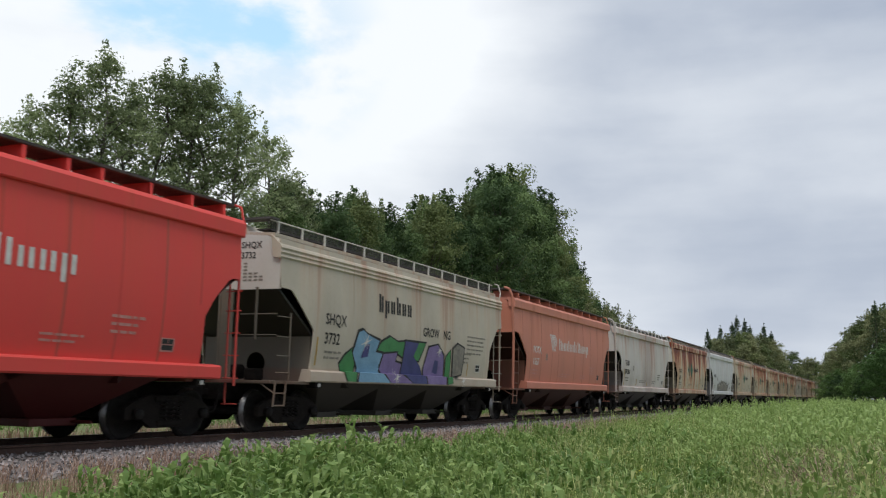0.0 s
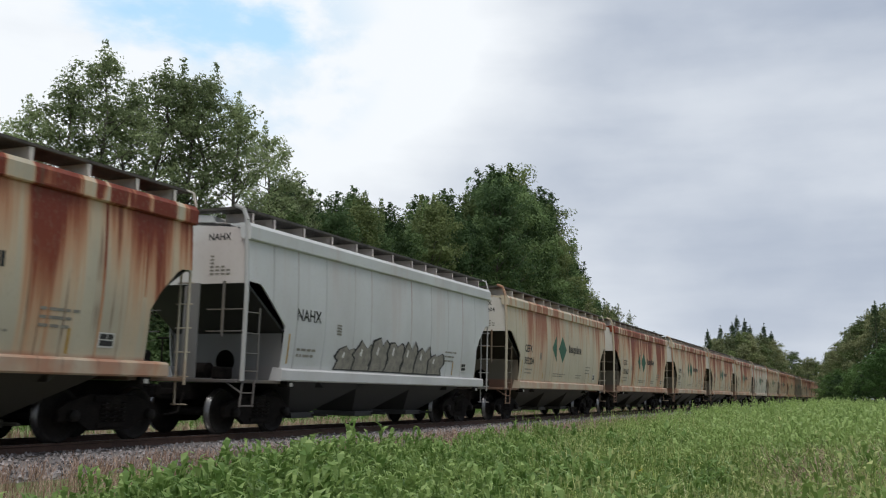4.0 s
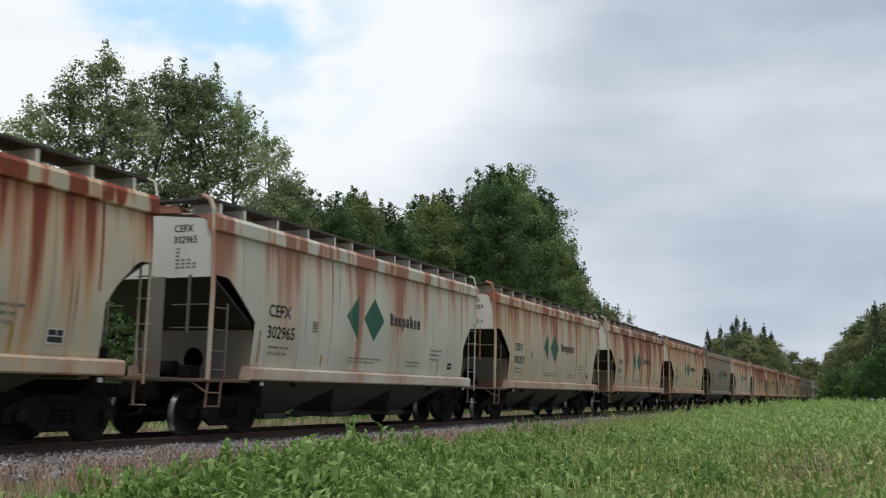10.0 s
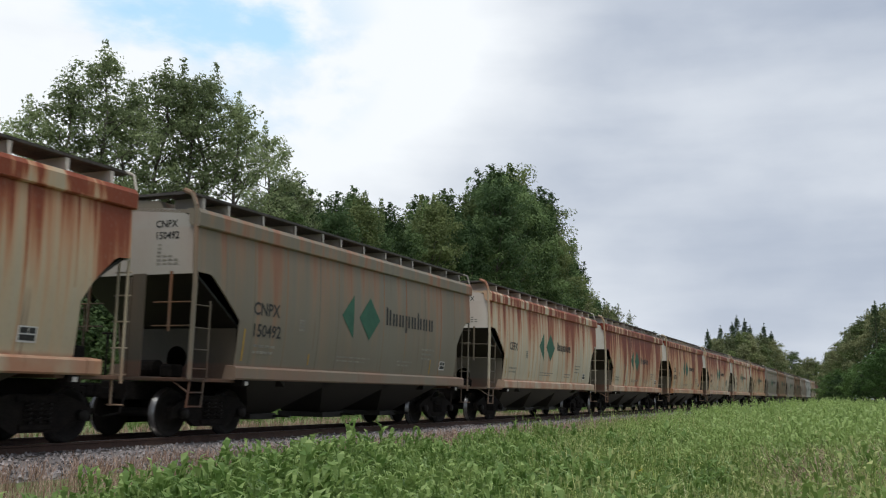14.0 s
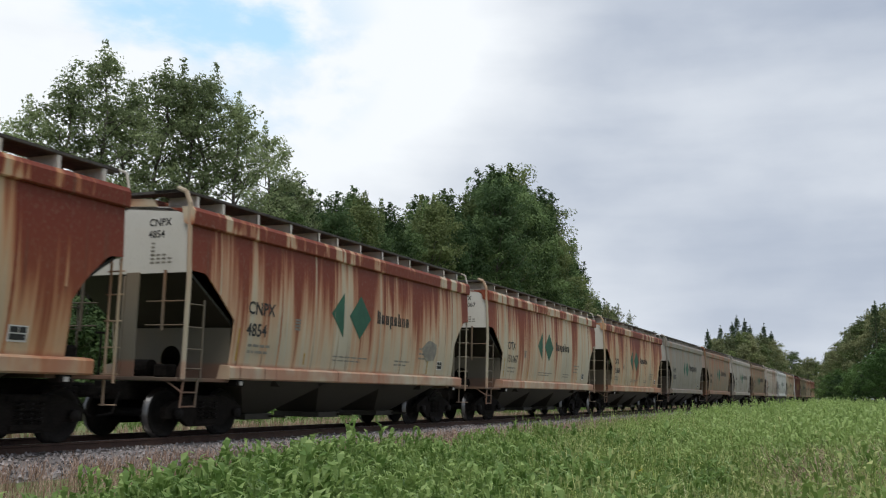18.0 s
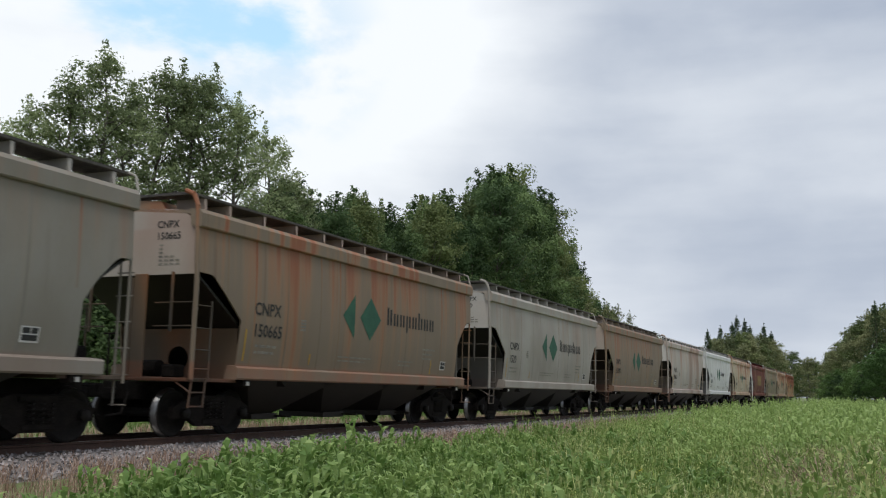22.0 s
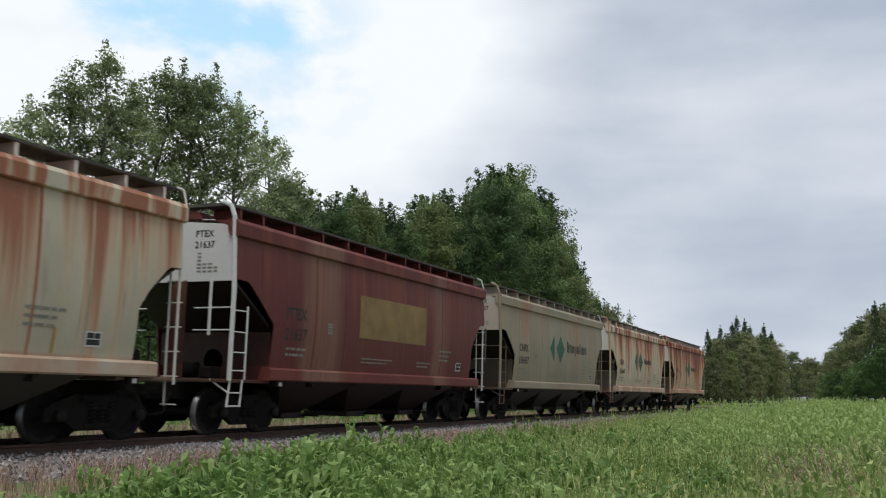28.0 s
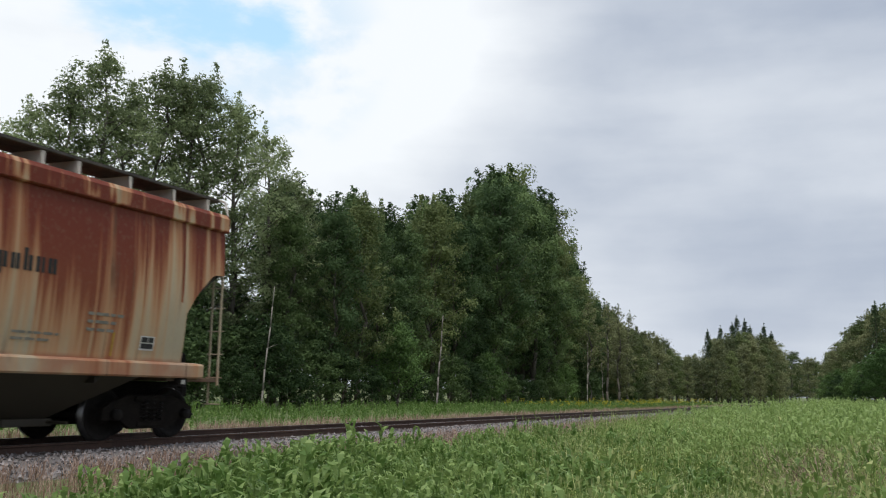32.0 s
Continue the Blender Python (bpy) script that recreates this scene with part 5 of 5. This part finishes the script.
def near_places(n, r0, r1, size, keep=lambda x, y, az: True, jitter=0.25, edge=0.0):
    out = []
    while len(out) < n:
        az = radians(RNG.uniform(-3.5, 53.5))
        r = math.exp(RNG.uniform(math.log(r0), math.log(r1)))
        x, y = -r * math.sin(az), r * math.cos(az)
        if x < near_edge(y) + edge + RNG.normal(0, 0.25) or not keep(x, y, math.degrees(az)):
            continue
        out.append((x, y, ground_z(x, y) - 0.01, size * RNG.uniform(1 - jitter, 1 + jitter)))
    return out


WEEDS = [weed_proto(RNG.uniform(0.42, 0.66), int(RNG.uniform(9, 12)), RNG.uniform(0.20, 0.29), RNG.uniform(0.023, 0.034), 3) for _ in range(9)]
FAR_WEEDS = [weed_proto(0.72, 10, 0.18, 0.021, 3) for _ in range(5)]
BROAD_WEEDS = [weed_proto(RNG.uniform(0.5, 0.8), 13, 0.14, 0.016) for _ in range(4)]
clump = lambda x, y: noise.noise(Vector((x * 0.35, y * 0.35, 7)))


def lowered(rows, points):
    """Plants' heights follow the lie of the meadow: low towards the ballast, taller down the field."""
    out = []
    for x, y, z, k in rows:
        az = math.degrees(math.atan2(-x, y))
        out.append((x, y, z, k * float(np.interp(az, [p[0] for p in points], [p[1] for p in points])) * (1 + 0.4 * clump(x * 1.9, y * 1.9) + 0.25 * clump(x * 0.6 + 20, y * 0.6))))
    return out


scatter("leafy_weeds", WEEDS, lowered(near_places(4300, 4.0, 26, 0.98, lambda x, y, az: az > 13 + 16 * clump(x, y) or RNG.random() < 0.45 + 0.9 * clump(x * 1.5, y * 1.5 + 30), 0.45), [(0, 0.85), (14, 0.76), (24, 0.66), (31, 0.74), (37, 0.72), (39, 0.64), (50, 0.6)]), M_WEED, "dense knee-high green leafy weeds in the meadow", "weeds")
scatter("broad_weeds", BROAD_WEEDS, lowered(near_places(420, 7.0, 26, 1.0, lambda x, y, az: clump(x * 2 + 40, y * 2) > -0.05, 0.35), [(0, 0.9), (14, 0.8), (26, 0.56), (31, 0.56), (37, 0.54), (39, 0.5), (50, 0.48)]), M_BROAD, "taller weeds with broad pale-green leaves", "weeds")
scatter("far_weeds", FAR_WEEDS, lowered(near_places(4600, 16, 160, 1.0, lambda x, y, az: RNG.random() < 0.75 + 0.8 * clump(x * 0.8, y * 0.5), 0.4, 0.5), [(0, 1.05), (5, 0.95), (9, 0.8), (13, 0.55), (14.5, 0.40), (40, 0.36)]), M_WEED, "tall green weeds of the far meadow", "weeds")
scatter("pale_weeds", [weed_proto(RNG.uniform(0.42, 0.66), 12, 0.13, 0.013, 3) for _ in range(5)], lowered(near_places(2600, 5.0, 40, 1.0, lambda x, y, az: az < 15 + 14 * clump(x + 9, y), 0.4), [(0, 1.0), (14, 0.85), (26, 0.74), (50, 0.62)]), M_MEADOW, "lighter yellow-green leafy weeds in the meadow", "weeds")
scatter("meadow_grass", [tuft_proto(14, 0.50, 0.0045, 0.55) for _ in range(5)], lowered(near_places(1000, 4.6, 45, 1.0, lambda x, y, az: az < 20 + 16 * clump(x, y) or RNG.random() < 0.2, 0.4), [(0, 1.2), (12, 1.1), (26, 0.7), (50, 0.6)]), M_GRASS, "tall light-green meadow grass with seed heads", "grass")
scatter("dry_stalks", [tuft_proto(12, 0.6, 0.003, 0.9) for _ in range(3)], near_places(520, 5, 34, 1.0, lambda x, y, az: az < 3 + 9 * clump(x, y) or (az < 18 and clump(x * 1.3, y * 1.3 + 50) > 0.32), 0.3), M_STRAW, "dry straw-coloured stalks in the meadow", "grass")


scatter("dry_patch", [tuft_proto(18, 0.62, 0.005, 0.8) for _ in range(4)], near_places(620, 6, 26, 1.0, lambda x, y, az: az < 3.0 + 7 * clump(x * 1.1, y * 0.7), 0.3), M_DRY, "patch of matted brown dry grass in the meadow", "grass")


def band(n, x0, x1, y0, y1, size, power=1.0):
    out = []
    for _ in range(n):
        y = y0 + (y1 - y0) * RNG.random() ** power
        x = RNG.uniform(x0, x1)
        out.append((x, y, ground_z(x, y) + (0.03 if abs(x - TRACK_X) < 3.4 else -0.01), size * RNG.uniform(0.6, 1.3)))
    return out


scatter("verge_dry_grass", [tuft_proto(10, 0.24, 0.004, 0.7) for _ in range(3)], band(2600, -10.6, -8.6, 2, 55, 1.0, 1.3), M_DRY, "low reddish dry grass along the ballast's edge", "grass")
scatter("far_verge_dry_grass", [tuft_proto(9, 0.3, 0.008, 0.6) for _ in range(3)], band(1500, -18.2, -16.0, 10, 130, 1.0, 1.2), M_DRY, "low reddish dry grass behind the track", "grass")
scatter("far_verge_weeds", [weed_proto(0.55, 9, 0.2, 0.035) for _ in range(3)] + [tuft_proto(10, 0.5, 0.012, 0.5)], band(4600, -31, -17.2, 12, 135, 1.0, 1.1), M_WEED, "green weeds and grass between the track and the forest", "weeds")


def goldenrod():
    q = []
    for i in range(3):
        p = np.array((*RNG.normal(0, 0.08, 2), RNG.uniform(0.55, 0.8)))
        for k in range(4):
            c = p + RNG.normal(0, 0.05, 3)
            q.append(leaf_quads(c[None], 0.045)[0])
    return np.array(q)


scatter("yellow_flower_heads", [goldenrod() for _ in range(3)], band(260, -24, -17.5, 60, 128, 0.95), M_FLOWER, "yellow flower heads over the weeds behind the track", "flowers")
scatter("yellowed_leaves", [weed_proto(0.5, 3, 0.15, 0.024)], near_places(34, 8, 24, 0.9, lambda x, y, az: az < 15) + [(-0.24, 14.4, -0.38, 1.25)], M_FLOWER, "a few yellowed leaves among the green weeds", "weeds")


def stones():
    n = 11000
    y = 3 + 62 * RNG.random(n) ** 1.4
    d = np.where(RNG.random(n) < 0.78, RNG.uniform(0.80, 3.3, n), -RNG.uniform(-0.75, 1.6, n))
    z = np.interp(np.abs(d), (0, 1.4, 2.2, 3.3), (-0.14, -0.135, -0.16, -0.25))
    s = RNG.uniform(0.016, 0.042, n)
    dirs = np.array(((1, 0, 0), (0, 1, 0), (-1, 0, 0), (0, -1, 0), (0, 0, 1), (0, 0, -1)), float)
    k = dirs[None] * s[:, None, None] * RNG.uniform(0.6, 1.3, (n, 6, 1)) + RNG.normal(0, 0.006, (n, 6, 3))
    k += np.stack([TRACK_X + d, y, z], 1)[:, None]
    tri = np.array(((0, 1, 4), (1, 2, 4), (2, 3, 4), (3, 0, 4), (1, 0, 5), (2, 1, 5), (3, 2, 5), (0, 3, 5)))
    me = bpy.data.meshes.new("ballast_stones")
    me.from_pydata(k.reshape(-1, 3).tolist(), [], (tri[None] + (np.arange(n) * 6)[:, None, None]).reshape(-1, 3).tolist())
    me.materials.append(M_STONE)
    tagged(new("ballast_stones", me), "loose grey crushed stones on the ballast bed", "stones", kind="stuff")


stones()

# ---------- the train's way ----------
CAR_PITCH = 15.13
SHIFT = {0: 1.3, 1: 0.95, 2: 0.5, 3: 0.15, 29: -0.13, 30: -0.3, 31: -0.48, 32: -0.65}


def travelled(t):
    """Metres that the train has gone since t = 16 s; it slows down a little."""
    u = (t - 16) / 16
    return 16 * (15.175 * u - 0.391 * u ** 2 / 2 - 0.057 * u ** 3 / 3 + 0.113 * u ** 4 / 4 - 0.352 * u ** 5 / 5)


def motions():
    times = [i * 0.5 for i in range(65)]
    for i, c in enumerate(cars):
        y = -91.98 + (i - 10) * CAR_PITCH + SHIFT.get(i, 0.0)
        walk(c, [(t, pose(TRACK_X, y - travelled(t), 0)) for t in times])
    for s, sets in wheelsets.items():
        first = sets[0]
        walk(first, [(k / FPS, pose(0, s * 0.905, WHEEL_R, math.degrees(travelled(k / FPS) / WHEEL_R) % 360)) for k in range(32 * FPS + 1)])
        for w in sets[1:]:
            w.rotation_mode = "QUATERNION"
            keys = w.animation_data_create()
            keys.action = first.animation_data.action
            keys.action_slot = first.animation_data.action_slot


motions()
